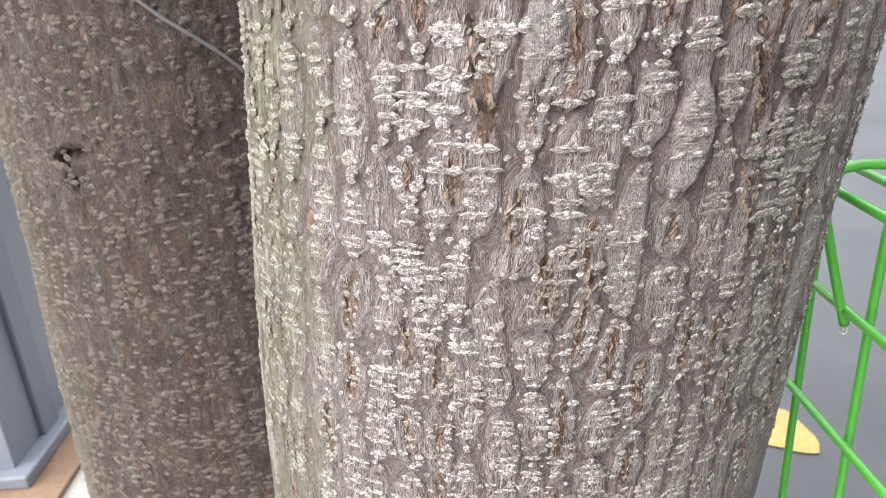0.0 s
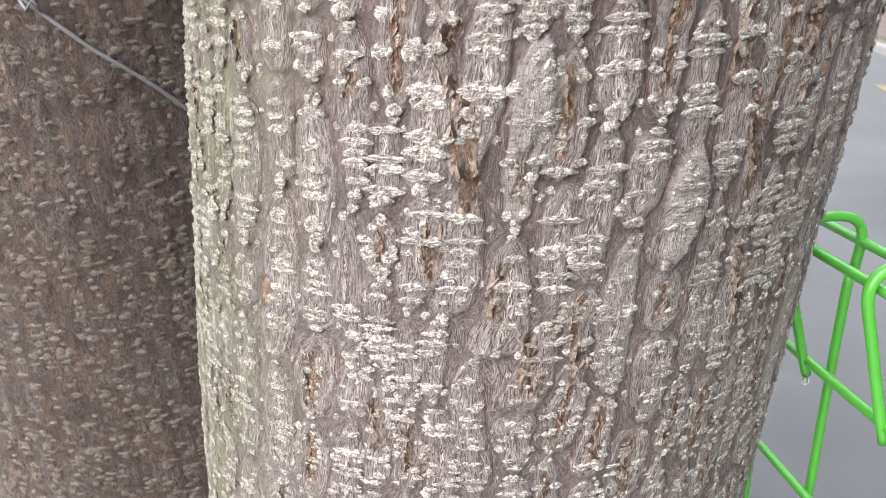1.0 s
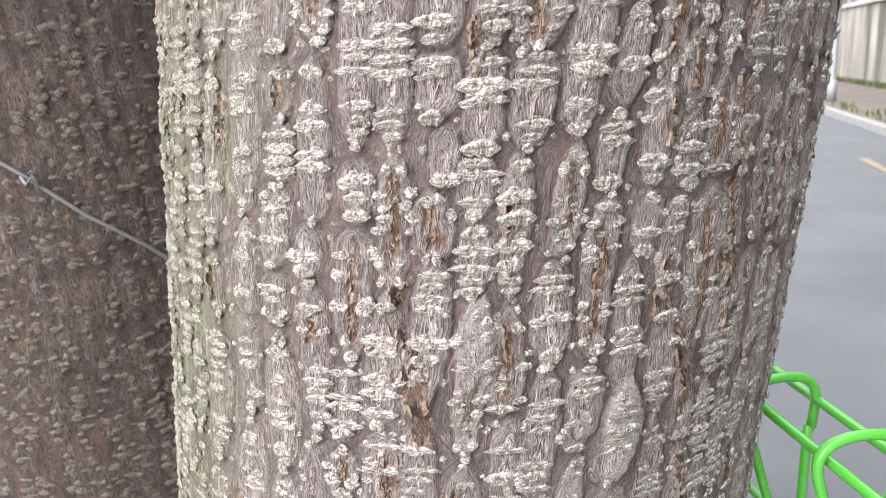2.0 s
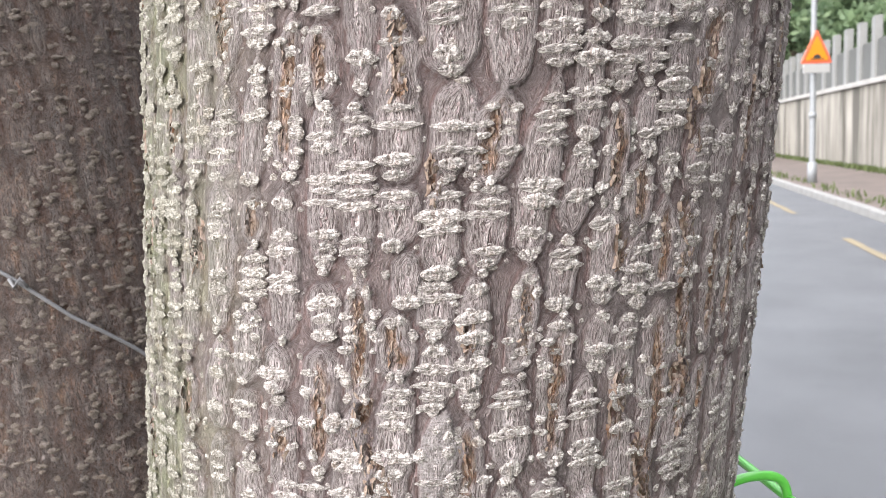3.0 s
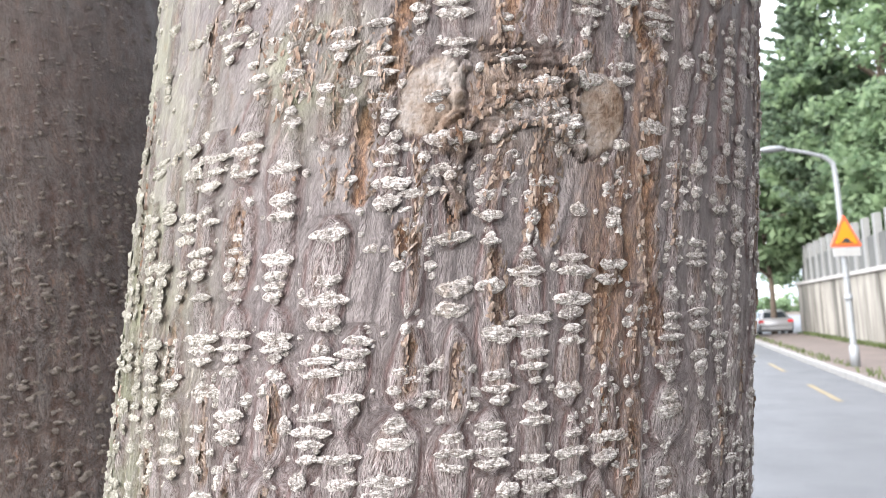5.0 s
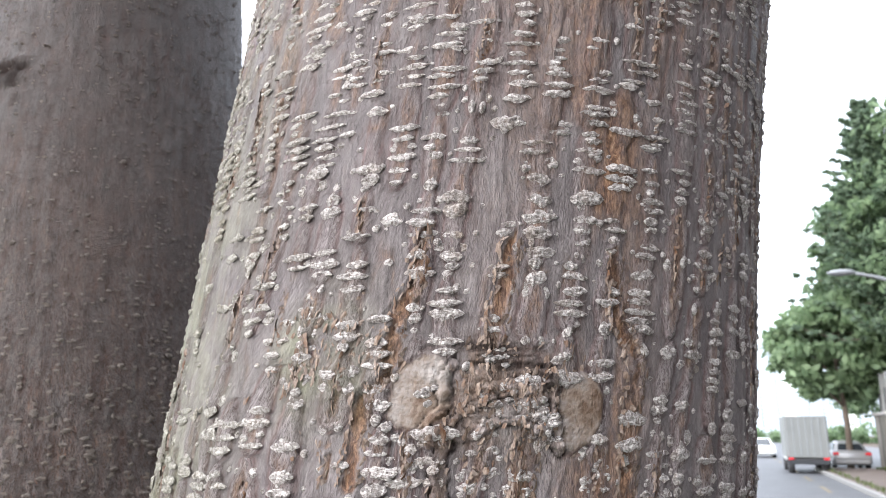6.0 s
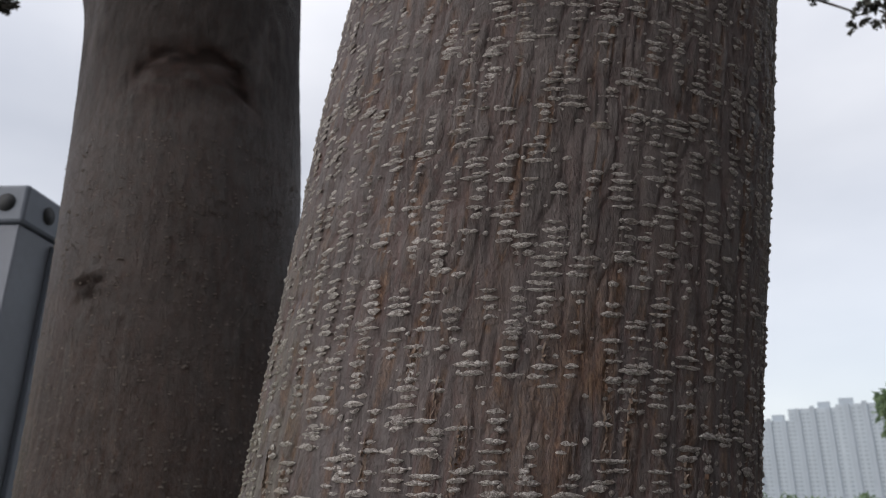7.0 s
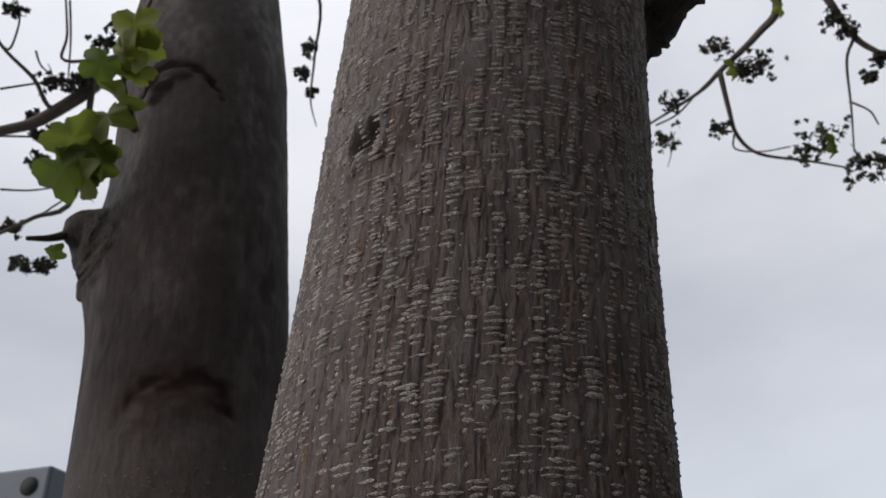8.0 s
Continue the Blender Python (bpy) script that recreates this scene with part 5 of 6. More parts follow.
    part("bumper", a_box(-2.30, -2.12, -0.80, 0.80, 0.30, 0.50, bevel=0.05), paint, ob)
    return ob


def heading(x, y, dx, dy):
    return pose(x, y, 0, 0, 0, math.degrees(math.atan2(dy, dx)))


car("passing_car", CAR_WHITE, "white saloon car with a blue band along its doors", heading(11.6, 4.2, 0.93, -0.36), CAR_BLUE)
car("distant_car", CAR_WHITE, "white saloon car far down the road", heading(28.4, 57.5, -0.41, -0.912))
car("parked_car", CAR_SILVER, "silver saloon car parked at the kerb", heading(23.9, 38.9, 0.41, 0.912))

truck = thing("box_truck", "small truck with a pale ribbed cargo box", "truck", at=heading(19.55, 35.1, 0.41, 0.912))
part("cargo_box", a_box(-1.6, 1.6, -0.93, 0.93, 0.72, 2.62, bevel=0.03), TRUCK_BOX, truck)
for k in range(7):
    y = -0.84 + 0.28 * k
    part("rib", a_box(-1.625, -1.6, y - 0.02, y + 0.02, 0.8, 2.55, bevel=0.006), GALV, truck)
part("chassis", a_box(-1.55, 2.9, -0.7, 0.7, 0.45, 0.70, bevel=0.02), RUBBER, truck)
part("rear_bar", a_box(-1.66, -1.58, -0.9, 0.9, 0.42, 0.62, bevel=0.02), GREY_DARK, truck)
part("cab", a_box(1.7, 3.2, -0.85, 0.85, 0.5, 1.95, bevel=0.12), CAR_WHITE, truck)
for side in (-1, 1):
    part("tail_light", a_box(-1.68, -1.62, side * 0.75 - 0.12, side * 0.75 + 0.12, 0.64, 0.72, bevel=0.01), TAIL_RED, truck)
    for x in (-0.9, 2.4):
        part("wheel", tube_mesh("wheel", [(x, side * 0.60, 0.34), (x, side * 0.62, 0.34), (x, side * 0.84, 0.34), (x, side * 0.86, 0.34)], [0.30, 0.34, 0.34, 0.29], 20), RUBBER, truck)


# ---- trees and towers in the distance ----
def foliage(name, clumps, per, leaf, rng, flat=0.6):
    """Many small leaves gathered in clumps: rows of centre and radius."""
    c = np.repeat(np.asarray(clumps), per, axis=0)
    n = len(c)
    d = rng.normal(0, 1, (n, 3))
    d /= np.linalg.norm(d, axis=1, keepdims=True)
    p = c[:, :3] + d * (c[:, 3:4] * rng.uniform(0.25, 1.3, (n, 1))) * np.array([1, 1, flat])
    a = rng.normal(0, 1, (n, 3))
    a /= np.linalg.norm(a, axis=1, keepdims=True)
    b = np.cross(a, rng.normal(0, 1, (n, 3)))
    b /= np.linalg.norm(b, axis=1, keepdims=True)
    s = leaf * rng.uniform(0.55, 1.3, (n, 1))
    quad = np.stack([p - a * s, p - b * s * 0.5, p + a * s, p + b * s * 0.5], 1)
    return quads_mesh(name, quad.reshape(-1, 3), np.arange(4 * n).reshape(-1, 4), smooth=False)


def broad_tree(label, x, y, z, height, spread, seed, low=0.25, per=70, leaf=0.22):
    rng = np.random.default_rng(seed)
    ob = thing("tree", label, "tree", "trees beyond the wall", pose(x, y, z))
    h = height
    stem = smooth_path([(0, 0, -0.1), (0.1, 0, h * 0.3), (-0.05, 0.1, h * 0.62), (0.1, 0, h * 0.9)], 5)
    part("trunk", tube_mesh("trunk", stem, [0.035 * h * 0.6 * (1 - 0.85 * k / (len(stem) - 1)) for k in range(len(stem))], 9), WOOD_DARK, ob)
    for k in range(7):
        a, f = k * 2.4 + seed, 0.28 + 0.08 * k
        tip = (math.cos(a) * spread * 0.6, math.sin(a) * spread * 0.6, h * (f + 0.22))
        limb = smooth_path([(0, 0, h * f), (tip[0] * 0.45, tip[1] * 0.45, h * (f + 0.08)), tip], 4)
        part("limb", tube_mesh("limb", limb, [0.05 * h * 0.2 * (1 - 0.8 * j / (len(limb) - 1)) for j in range(len(limb))], 6), WOOD_DARK, ob)
    clumps = []
    for _ in range(int(50 + 13 * h)):
        f = rng.uniform(low, 1.0)
        wide = spread * math.sin(math.pi * (0.12 + 0.80 * (f - low) / (1 - low))) ** 0.7
        a, q = rng.uniform(0, 2 * math.pi), rng.uniform(0.3, 1.0) ** 0.5
        clumps.append((math.cos(a) * wide * q, math.sin(a) * wide * q, h * f, rng.uniform(0.35, 0.85) * spread * 0.3))
    part("crown", foliage("crown", clumps, per, leaf, rng), LEAF_GREEN, ob)
    return ob


def fir_tree(label, x, y, z, height, spread, seed):
    """A conifer with whorls of boughs whose tips turn up."""
    rng = np.random.default_rng(seed)
    ob = thing("fir_tree", label, "tree", "trees beyond the wall", pose(x, y, z))
    part("trunk", tube_mesh("trunk", [(0, 0, -0.1), (0.05, 0, height * 0.5), (0, 0.05, height)], [0.28, 0.17, 0.02], 9), WOOD_DARK, ob)
    clumps = []
    for k in range(30):
        f = 0.34 + 0.64 * k / 30
        for j in range(6):
            a = j * math.pi / 3 + k * 0.7 + rng.uniform(-0.25, 0.25)
            r = spread * (1.05 - f) * rng.uniform(0.5, 1.25)
            top = height * f
            bough = smooth_path([(0, 0, top), (math.cos(a) * r * 0.5, math.sin(a) * r * 0.5, top - 0.10 * r), (math.cos(a) * r, math.sin(a) * r, top - 0.04 * r + 0.25)], 3)
            part("bough", tube_mesh("bough", bough, [0.05 * (1 - 0.7 * i / (len(bough) - 1)) for i in range(len(bough))], 5), WOOD_DARK, ob)
            for i, p in enumerate(bough[1:]):
                clumps.append((*p, 0.10 + 0.13 * (len(bough) - i) / len(bough) + 0.1 * (1 - f)))
    part("crown", foliage("fir_crown", clumps, 34, 0.16, rng, 0.45), LEAF_FIR, ob)
    return ob


GREENS = "full green broadleaf tree standing beyond the wall"
broad_tree(GREENS, 23.1, 37.3, 0.1, 8.8, 3.2, 1, 0.42, 110, 0.26)
broad_tree(GREENS, 27.0, 37.5, 0.1, 16.0, 3.9, 2, 0.26, 90, 0.26)
broad_tree(GREENS, 28.0, 33.0, 0.1, 19.0, 5.4, 3, 0.2)
broad_tree(GREENS, 24.6, 27.5, 0.1, 11.0, 3.6, 4, 0.22)
broad_tree(GREENS, 21.5, 21.0, 0.1, 9.0, 3.2, 5, 0.2)
broad_tree(GREENS, 33.5, 48.0, 0.1, 14.0, 5.0, 6, 0.2)
broad_tree(GREENS, 31.0, 27.0, 0.1, 17.0, 5.0, 7, 0.25)
fir_tree("tall dark conifer with upturned bough tips", 24.9, 35.0, 0.1, 20.0, 6.8, 9)

rng = np.random.default_rng(21)
clumps = [(60 + 1.2 * k + rng.normal(0, 2), 150 - 0.75 * k + rng.normal(0, 3), rng.uniform(0.2, 1.9) * rng.uniform(0.8, 1.7), rng.uniform(0.9, 1.8)) for k in np.arange(-40, 110, 0.3)]
tagged(part("far_woods", foliage("far_woods", clumps, 60, 0.5, rng), LEAF_GREEN), "belt of bushes and trees across the far end of the road", "woods", kind="stuff")


def tower(x, y, wide, deep, tall, turn, roof):
    """A slab of flats: wings, darker stair shafts, rows of windows and a plant room on the roof."""
    ob = thing("apartment_tower", "pale grey high-rise apartment block in the haze", "building", "distant apartment towers", pose(x, y, 0, 0, 0, turn))
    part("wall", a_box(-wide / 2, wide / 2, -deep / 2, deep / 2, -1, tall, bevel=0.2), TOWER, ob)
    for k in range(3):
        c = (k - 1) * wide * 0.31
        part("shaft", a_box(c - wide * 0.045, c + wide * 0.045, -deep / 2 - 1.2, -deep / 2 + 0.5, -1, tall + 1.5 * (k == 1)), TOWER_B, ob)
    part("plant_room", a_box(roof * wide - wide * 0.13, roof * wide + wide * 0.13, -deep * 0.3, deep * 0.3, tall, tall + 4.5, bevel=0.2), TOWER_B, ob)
    wins = []
    for floor in range(int(tall / 2.9) - 1):
        for c in (-0.42, -0.20, -0.10, 0.10, 0.20, 0.42):
            wins.append((c * wide, floor * 2.9 + 3.2))
    v = np.array([[(cx - 1.1, -deep / 2 - 0.12, cz), (cx + 1.1, -deep / 2 - 0.12, cz), (cx + 1.1, -deep / 2 - 0.12, cz + 1.5), (cx - 1.1, -deep / 2 - 0.12, cz + 1.5)] for cx, cz in wins])
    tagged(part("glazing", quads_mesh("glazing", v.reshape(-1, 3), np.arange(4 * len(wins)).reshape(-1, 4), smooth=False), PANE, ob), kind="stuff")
    return ob


for x, y, wide, tall, roof in ((150, 581, 34, 42, 0.2), (178, 570, 31, 50, 0.1), (205, 561, 32, 58, 0.2), (232, 549, 32, 66, 0.25), (262, 535, 36, 68, -0.3), (298, 516, 30, 62, 0.1), (335, 495, 36, 58, 0.2), (375, 470, 36, 60, 0.0)):
    tower(x, y, wide, 14, tall, -24, roof)


# ---- green mesh fence beside the tree ----
fence = thing("mesh_fence", "bright green coated wire mesh fence with rolled top", "fence", at=pose(0, 0, GROUND))
WIRE_R = 0.0030


def wire(name, points, radius=WIRE_R):
    ob = part(name, tube_mesh(name, [(x, y, z - GROUND + 0.0105) for x, y, z in points], radius, 10), GREEN_WIRE, fence)
    return ob


def run_x(y):
    return 0.0185 + 0.03 * y


for x, z in ((0.206, 1.376), (0.168, 1.378), (0.183, 1.300), (0.190, 1.205), (0.190, 1.05), (0.190, 0.90), (0.190, 0.75), (0.190, 0.60), (0.190, 0.45)):
    wire("line_wire", [(x + run_x(y), y, z) for y in (-1.2, -0.4, 0.2, 1.0, 1.6)])
for k in range(-18, 26):
    y = -0.012 + 0.071 * k
    d = run_x(y)
    loop = smooth_path([(0.2030 + d, y, 0.40), (0.2030 + d, y, 0.9), (0.2015 + d, y, 1.31), (0.2045 + d, y, 1.358), (0.2055 + d, y, 1.380), (0.198 + d, y, 1.3905), (0.180 + d, y, 1.393), (0.164 + d, y, 1.389), (0.1585 + d, y, 1.378), (0.1645 + d, y, 1.355), (0.178 + d, y, 1.31), (0.185 + d, y, 1.289)], 4)
    wire("upright_wire", loop)
bm = bmesh.new()
bmesh.ops.create_uvsphere(bm, u_segments=12, v_segments=8, radius=0.0026, matrix=Matrix.Translation((0.2029, -0.012, 1.2957 - GROUND)) @ Matrix.Diagonal((1, 1, 1.25, 1)))
drop_mat = Mat("water", 0.02)
drop_mat.b.inputs["Transmission Weight"].default_value, drop_mat.b.inputs["IOR"].default_value = 1.0, 1.33
part("water_drop", bm, drop_mat.m, fence, "clear drop hanging from the wire end", smooth=True)
for y in (-1.1, 1.5):
    part("post", tube_mesh("post", [(0.215 + run_x(y), y, 0), (0.215 + run_x(y), y, 1.1)], 0.024, 14), GREEN_WIRE, fence)

# thin wire tied round the trunk behind
tie = [on_trunk(trunk_form_b, np.array(radians(a)), np.array(1.542 - 0.0029 * a + 0.0015 * math.sin(a * 0.3)), np.array(0.0045)) for a in range(-110, 100, 6)]
tie_ob = tagged(part("tie_wire", tube_mesh("tie_wire", [tuple(p) for p in tie], 0.0016, 8), WIRE), "thin dull wire tied round the trunk", "wire")
kink = on_trunk(trunk_form_b, np.array(radians(5.5)), np.array(1.527), np.array(0.006))
part("knot", tube_mesh("knot", [kink + np.array([-0.006, 0, 0.004]), kink + np.array([-0.002, -0.003, -0.003]), kink + np.array([0.003, -0.003, 0.004]), kink + np.array([0.007, 0, -0.004])], 0.0016, 8), WIRE, tie_ob)

# ---- grey pillar behind the trees ----
pillar = thing("metal_pillar", "tall grey painted metal pillar with a round-holed cap", "pillar", at=pose(-1.108, 1.12, GROUND))
part("body", a_box(-0.46, -0.010, 0.010, 0.50, 0.03, 2.274, bevel=0.004), GREY_LIGHT, pillar)
part("strip", a_box(-0.010, 0.005, 0.145, 0.225, 0.05, 2.26, bevel=0.003), GREY_PAINT, pillar, "darker upright strip on the side")
part("foot_rail", a_box(-0.49, 0.035, -0.03, 0.53, 0.016, 0.052, bevel=0.006), GREY_LIGHT, pillar)
part("plinth", a_box(-0.54, 0.12, -0.08, 0.58, 0.0, 0.016, bevel=0.004), plain("brown_timber", (0.16, 0.10, 0.06), 0.8, 0, 0.25, 6, 0.002), pillar, "brown timber plinth")
part("cap", a_box(-0.47, 0.0, 0.0, 0.51, 2.277, 2.38, bevel=0.008), GREY_PAINT, pillar)
# solid near-black discs give the shade inside the cap's round holes
for x in (-0.052, -0.20, -0.35):
    part("hole", tube_mesh("hole", [(x, 0.02, 2.33), (x, -0.003, 2.33)], 0.024, 20), GREY_DARK, pillar)
for y in (0.10, 0.25, 0.40):
    part("hole", tube_mesh("hole", [(-0.02, y, 2.33), (0.003, y, 2.33)], 0.024, 20), GREY_DARK, pillar)


# ---- boughs, leaves and seed heads overhead ----
def limb(owner, points, r0, r1, material=TWIG, name="branch"):
    path = smooth_path(points, 5)
    origin = owner.matrix_basis.translation
    return part(name, tube_mesh(name, [p - origin for p in path], [r0 + (r1 - r0) * k / (len(path) - 1) for k in range(len(path))], 8), material, owner)


# great bough of the front tree, and what hangs from it
stem_top = on_trunk(trunk_form, np.array(0.0), np.array(3.85), np.array(-0.12))
limb(tree, [tuple(stem_top), (0.672, 0.594, 4.896), (1.144, 1.292, 5.583), (1.705, 2.153, 5.718)], 0.09, 0.03)
limb(tree, [(1.705, 2.153, 5.718), (1.681, 2.157, 5.078), (1.587, 2.288, 4.993), (1.394, 2.447, 4.921), (1.281, 2.537, 4.876), (0.978, 2.676, 4.808)], 0.028, 0.006)
limb(tree, [(1.394, 2.447, 4.921), (1.417, 2.568, 4.771), (1.442, 2.659, 4.64), (1.537, 2.71, 4.527), (1.754, 2.692, 4.418), (1.92, 2.674, 4.322)], 0.016, 0.005)
limb(tree, [(1.705, 2.153, 5.718), (1.841, 2.078, 5.062), (1.991, 2.241, 4.817), (2.106, 2.282, 4.683), (2.248, 2.354, 4.488)], 0.024, 0.008)
limb(tree, [(1.991, 2.251, 4.807), (1.958, 2.331, 4.739), (1.96, 2.482, 4.559), (1.953, 2.623, 4.38)], 0.009, 0.004)
# boughs behind the second tree
top_b = on_trunk(trunk_form_b, np.array(0.0), np.array(4.55), np.array(-0.1))
limb(tree_b, [tuple(top_b), (-0.868, 1.084, 5.258), (-1.67, 1.721, 5.042), (-1.935, 1.673, 4.661), (-2.129, 1.612, 4.538), (-2.503, 1.481, 4.421)], 0.05, 0.016)
limb(tree_b, [(-1.786, 1.702, 4.896), (-1.924, 1.662, 4.681), (-1.96, 1.532, 4.762), (-2.027, 1.361, 4.833), (-2.031, 1.18, 4.952)], 0.014, 0.006)
limb(tree_b, [(-1.67, 1.721, 5.042), (-1.827, 1.542, 4.857), (-1.783, 1.461, 4.945), (-1.724, 1.28, 5.141)], 0.010, 0.004)
limb(tree_b, [(-1.786, 1.702, 4.896), (-1.937, 1.954, 4.373), (-2.102, 1.924, 4.249), (-2.225, 1.884, 4.153), (-2.42, 1.834, 4.02)], 0.016, 0.006)
limb(tree_b, [tuple(top_b), (-0.668, 1.784, 5.355), (-0.803, 2.164, 5.282), (-0.861, 2.285, 5.085), (-0.856, 2.386, 4.965)], 0.012, 0.003)
# fine twigs
TWIGS = [[(-2.112, 1.521, 4.717), (-1.97, 1.582, 4.782), (-1.797, 1.662, 4.856)], [(-1.757, 1.391, 5.093), (-1.802, 1.511, 4.966), (-1.858, 1.622, 4.838)], [(-2.193, 1.934, 4.222), (-2.11, 1.964, 4.29), (-2.017, 1.974, 4.366), (-1.822, 2.004, 4.519)], [(-2.217, 1.803, 4.353), (-2.126, 1.873, 4.38), (-2.035, 1.924, 4.417)], [(-2.169, 1.652, 4.55), (-2.048, 1.732, 4.586), (-1.957, 1.803, 4.613)], [(-2.056, 1.391, 4.864), (-2.026, 1.421, 4.863), (-1.962, 1.36, 4.961), (-1.939, 1.29, 5.019)], [(-1.945, 1.481, 4.891), (-1.947, 1.531, 4.851), (-1.928, 1.571, 4.831)], [(1.037, 2.646, 4.785), (1.158, 2.597, 4.801), (1.281, 2.507, 4.865), (1.352, 2.447, 4.892)], [(1.422, 2.639, 4.631), (1.419, 2.69, 4.571), (1.537, 2.68, 4.517), (1.677, 2.641, 4.491)], [(1.941, 2.442, 4.57), (2.018, 2.453, 4.497), (2.045, 2.484, 4.426)], [(1.434, 2.387, 4.919), (1.513, 2.388, 4.886), (1.583, 2.348, 4.893)]]
for points in TWIGS:
    limb(tree if points[0][0] > 0 else tree_b, points, 0.006, 0.004, name="twig")

# seed heads and withered leaves on the twigs: place and reach
rng = np.random.default_rng(77)
HEADS = [(-0.822, 2.114, 5.313, 0.05), (-0.886, 2.204, 5.216, 0.05), (-0.859, 2.295, 5.145, 0.03), (1.357, 2.316, 4.991, 0.067), (1.572, 2.348, 4.863, 0.073), (1.501, 2.398, 4.846, 0.073), (1.15, 2.536, 4.841, 0.067), (1.084, 2.677, 4.694, 0.08), (1.353, 2.609, 4.663, 0.04), (1.807, 2.552, 4.486, 0.093), (1.724, 2.632, 4.429, 0.067), (1.949, 2.624, 4.27, 0.1), (2.019, 2.584, 4.268, 0.08), (1.904, 2.16, 4.88, 0.06), (1.951, 2.191, 4.808, 0.047), (2.023, 2.322, 4.616, 0.037), (2.075, 2.262, 4.654, 0.047), (-1.919, 1.602, 4.81, 0.051), (-1.859, 1.652, 4.819, 0.057), (-1.96, 1.31, 4.99, 0.038), (-1.681, 1.582, 5.001, 0.057), (-2.199, 2.045, 4.073, 0.051), (-2.139, 2.105, 4.081, 0.048), (-2.072, 1.803, 4.497, 0.044), (-2.027, 1.732, 4.605, 0.038), (-2.035, 1.662, 4.655, 0.025), (-2.213, 1.934, 4.213, 0.044), (-1.817, 1.652, 4.847, 0.032)]
for k, (x, y, z, reach) in enumerate(HEADS):
    owner = tree if x > 0 else tree_b
    o = owner.matrix_basis.translation
    core = Vector((x, y, z))
    for j in range(3):
        tip = core + Vector(rng.normal(0, 0.6 * reach, 3))
        limb(owner, [core, (core + tip) / 2 + Vector(rng.normal(0, 0.2 * reach, 3)), tip], 0.004, 0.002, name="twig")
    clumps = [(*(core - o + Vector(rng.normal(0, (0.55 * reach, 0.4 * reach, 0.42 * reach)))), rng.uniform(0.10, 0.30) * reach) for _ in range(24)]
    tagged(part("seed_head", foliage("seed_head", clumps, 9, 0.017, rng, 0.9), LEAF_DARK, owner), kind="stuff")


def lobed_leaf(size, curl, seed):
    """A broad leaf with five pointed lobes, cupped and folded along its ribs, hanging from its stalk."""
    bm = bmesh.new()
    n, rings = 40, 4
    rows = []
    for k in range(1, rings + 1):
        row = []
        for j in range(n):
            t = 2 * math.pi * j / n
            lobe = 0.66 + 0.30 * abs(math.cos(2.5 * t)) ** 1.3 + 0.04 * math.sin(17 * t + seed)
            notch = 1 - 0.55 * math.exp(-((((t + math.pi) % (2 * math.pi) - math.pi) / 0.35) ** 2))
            r = 0.5 * size * k / rings * lobe * notch
            bend = size * (0.20 * (k / rings) ** 2 * math.cos(2.5 * t + 0.3) ** 2 + curl * (k / rings) ** 2 * math.cos(t) + 0.05 * math.sin(3 * t + seed) * k / rings)
            row.append(bm.verts.new((r * math.sin(t), bend, r * math.cos(t))))
        rows.append(row)
    mid = bm.verts.new((0, 0, 0))
    for j in range(n):
        bm.faces.new((mid, rows[0][j], rows[0][(j + 1) % n]))
    for a, b in zip(rows, rows[1:]):
        for j in range(n):
            bm.faces.new((a[j], b[j], b[(j + 1) % n], a[(j + 1) % n]))
    return bm


# leaves of the second tree: place and width
LEAVES = [((-0.424, 0.176, 3.162), 0.105), ((-0.448, 0.203, 3.127), 0.094), ((-0.421, 0.204, 3.143), 0.084), ((-0.485, 0.198, 3.107), 0.084), ((-0.499, 0.259, 3.044), 0.112), ((-0.479, 0.244, 3.072), 0.094), ((-0.554, 0.258, 3.002), 0.117), ((-0.533, 0.282, 2.995), 0.094), ((-0.581, 0.28, 2.956), 0.108), ((-0.558, 0.302, 2.953), 0.108), ((-0.527, 0.306, 2.975), 0.07), ((-0.443, 0.228, 3.11), 0.08), ((-0.615, 0.353, 2.837), 0.042)]
limb(tree_b, [(-0.468, 0.3, 3.036), (-0.474, 0.24, 3.136), (-0.399, 0.179, 3.253)], 0.006, 0.003, name="shoot")
limb(tree_b, [(-0.468, 0.3, 3.036), (-0.507, 0.28, 3.057), (-0.549, 0.27, 3.009)], 0.005, 0.002, name="shoot")
for k, (at, size) in enumerate(LEAVES):
    ob = part("leaf", lobed_leaf(size, 0.22 * math.sin(k * 2.1), k * 1.7), LEAF_BIG, tree_b, smooth=True)
    ob.matrix_basis = Matrix.Translation(Vector(at) - tree_b.matrix_basis.translation) @ pose(0, 0, 0, 40 + 25 * math.sin(k * 1.3), 30 * math.sin(k * 2.9), 40 * math.sin(k * 4.7))
for at, size in [((1.431, 2.358, 4.839), 0.132), ((1.833, 2.543, 4.384), 0.145), ((1.658, 2.118, 4.979), 0.119)]:
    ob = part("leaf", lobed_leaf(size, 0.1, size * 90), LEAF_BIG, tree, smooth=True)
    ob.matrix_basis = Matrix.Translation(Vector(at) - tree.matrix_basis.translation) @ pose(0, 0, 0, 35, 10, size * 400)
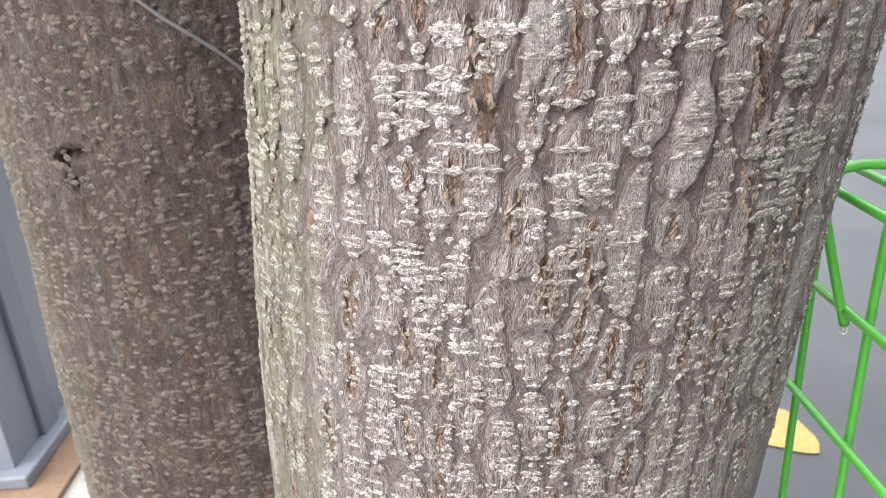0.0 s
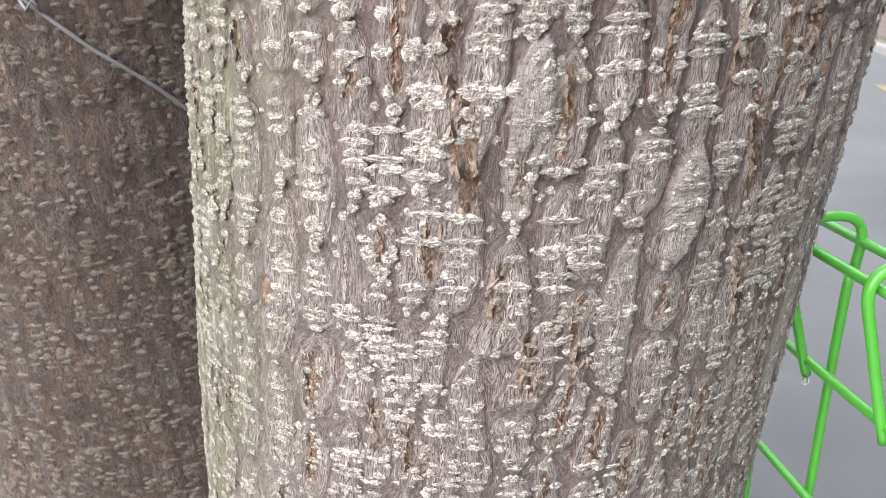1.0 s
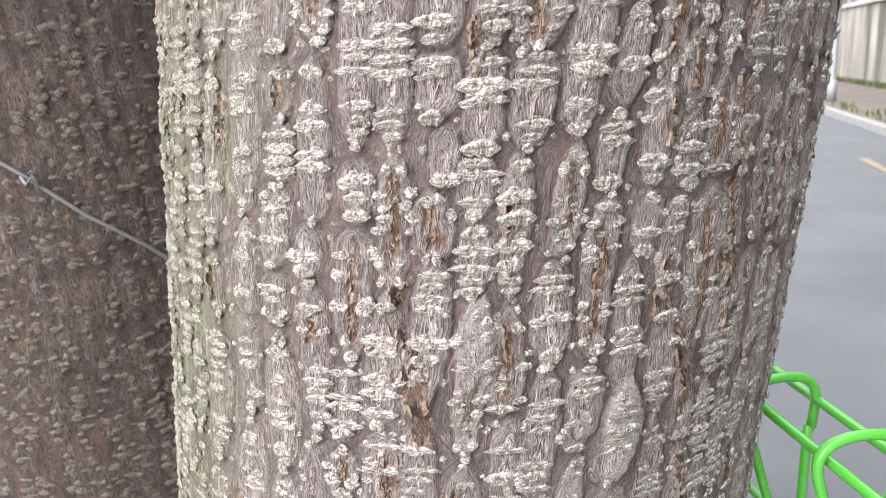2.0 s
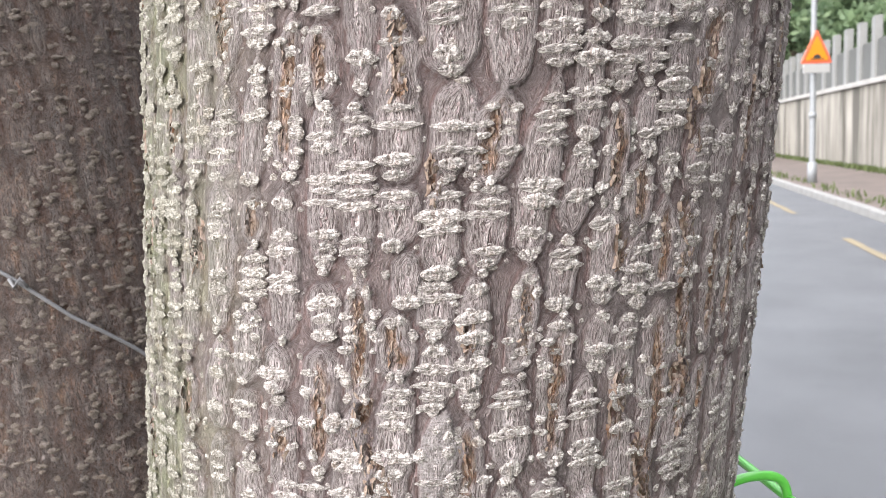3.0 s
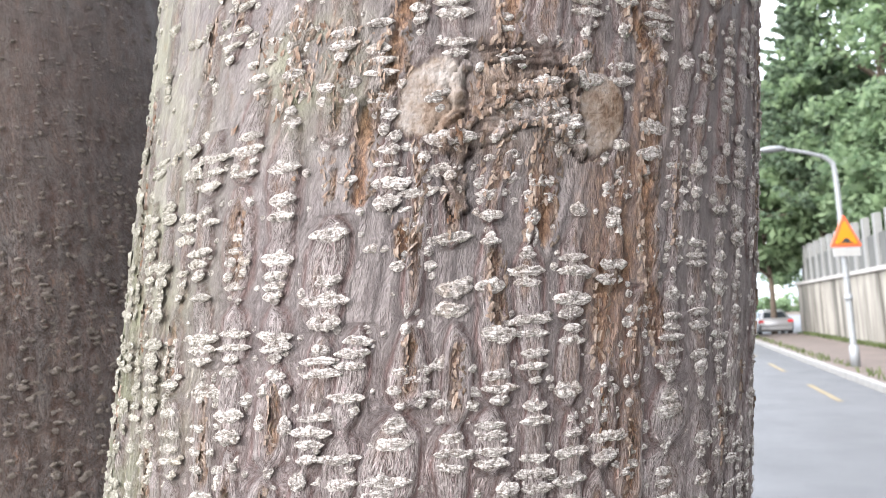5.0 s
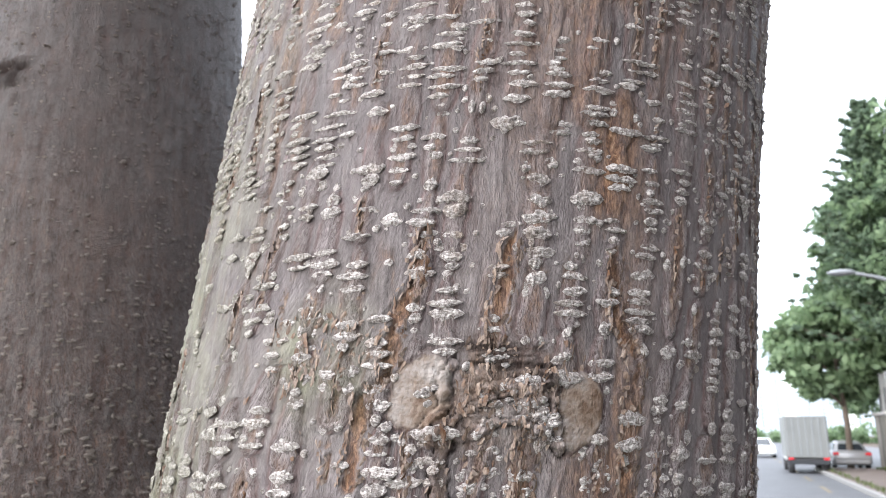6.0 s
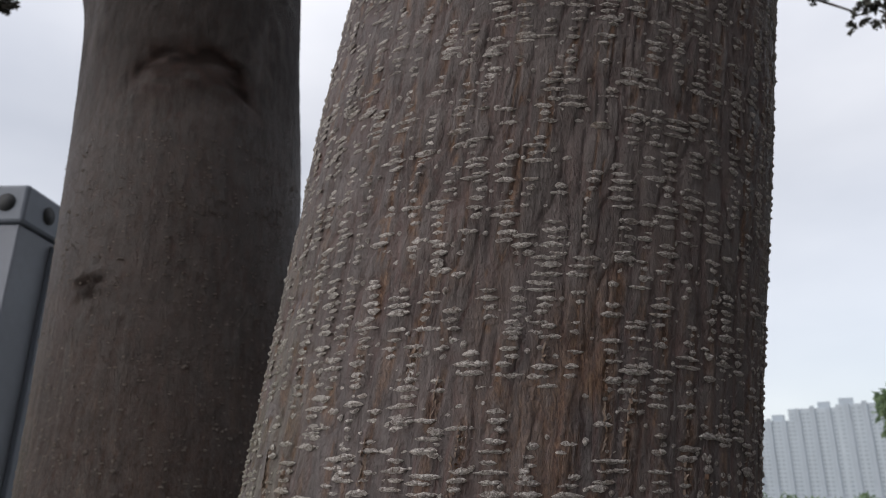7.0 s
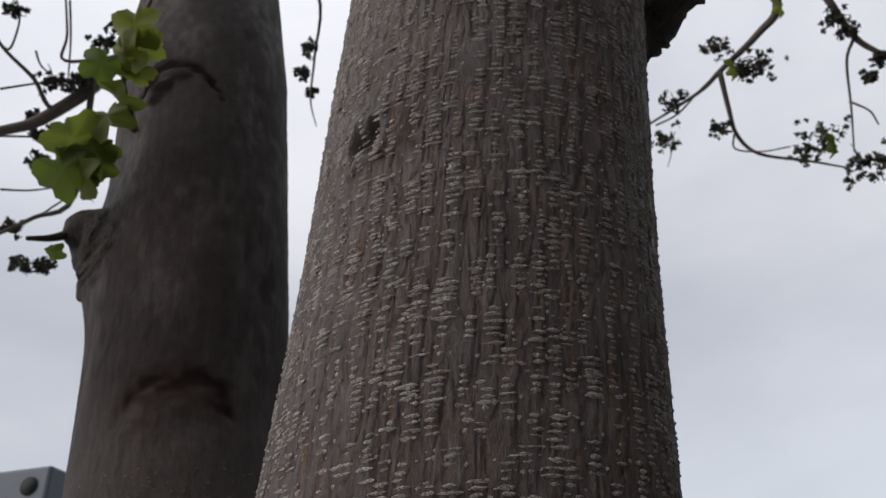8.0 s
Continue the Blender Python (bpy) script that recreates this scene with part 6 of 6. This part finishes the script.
# rough bough that leaves the front trunk on its east side, seen from beneath
def rough_limb(owner, points, r0, r1, seed, material, rough=1.0, name="bough", label="rough dark bough leaving the trunk"):
    """A thick bough with flaking, uneven bark."""
    path = smooth_path(points, 14)
    me = tube_mesh("bough", [p - owner.matrix_basis.translation for p in path], [r0 + (r1 - r0) * k / (len(path) - 1) for k in range(len(path))], 40)
    co = np.zeros(len(me.vertices) * 3)
    me.vertices.foreach_get("co", co)
    co = co.reshape(-1, 3)
    mid = np.repeat(np.array([p - owner.matrix_basis.translation for p in path]), 40, axis=0)
    k = np.arange(len(co))
    uneven = 0.26 * value_noise(k % 40 / 2.2, k // 40 / 4.0, seed) + 0.22 * value_noise(k % 40 / 1.0, k // 40 / 1.6, seed + 1)
    co = mid + (co - mid) * (1 + rough * (uneven - 0.22))[:, None]
    me.vertices.foreach_set("co", co.ravel())
    return part(name, me, material, owner, label)


rough_limb(tree, [(0.231, 0.036, 2.698), (0.315, 0.006, 2.785), (0.372, -0.019, 2.832), (0.42, -0.025, 2.93), (0.512, -0.006, 3.247), (0.686, 0.1, 3.892)], 0.075, 0.06, 5, SHADED_BOUGH)

# broken stub on the second trunk
rough_limb(tree_b, [(-0.51, 0.445, 2.83), (-0.552, 0.405, 2.868), (-0.585, 0.372, 2.880), (-0.601, 0.352, 2.872)], 0.115, 0.014, 6, SHADED_BOUGH, 0.4, "stub", "dark knotted stub of a broken branch")
limb(tree_b, [(-0.597, 0.356, 2.872), (-0.612, 0.333, 2.852), (-0.630, 0.302, 2.835)], 0.009, 0.004, SHADED_BOUGH, "splinter")

# ---- kerb stones, last ----
kerb = thing("kerb", "pale worn concrete kerb stones along the pavement", "kerb", at=STREET, kind="structure")
stone_mesh = bpy.data.meshes.new("stone")
bm = a_box(0, 0.158, -0.495, 0.495, -0.05, 0.15, bevel=0.02)
bm.to_mesh(stone_mesh)
bm.free()
stone_mesh.materials.append(KERB)
for k in range(48):
    ob = part("stone", stone_mesh, None, kerb)
    ob.location = (0.004 * math.sin(k * 2.3), -18 + k, 0.004 * math.sin(k * 1.7))
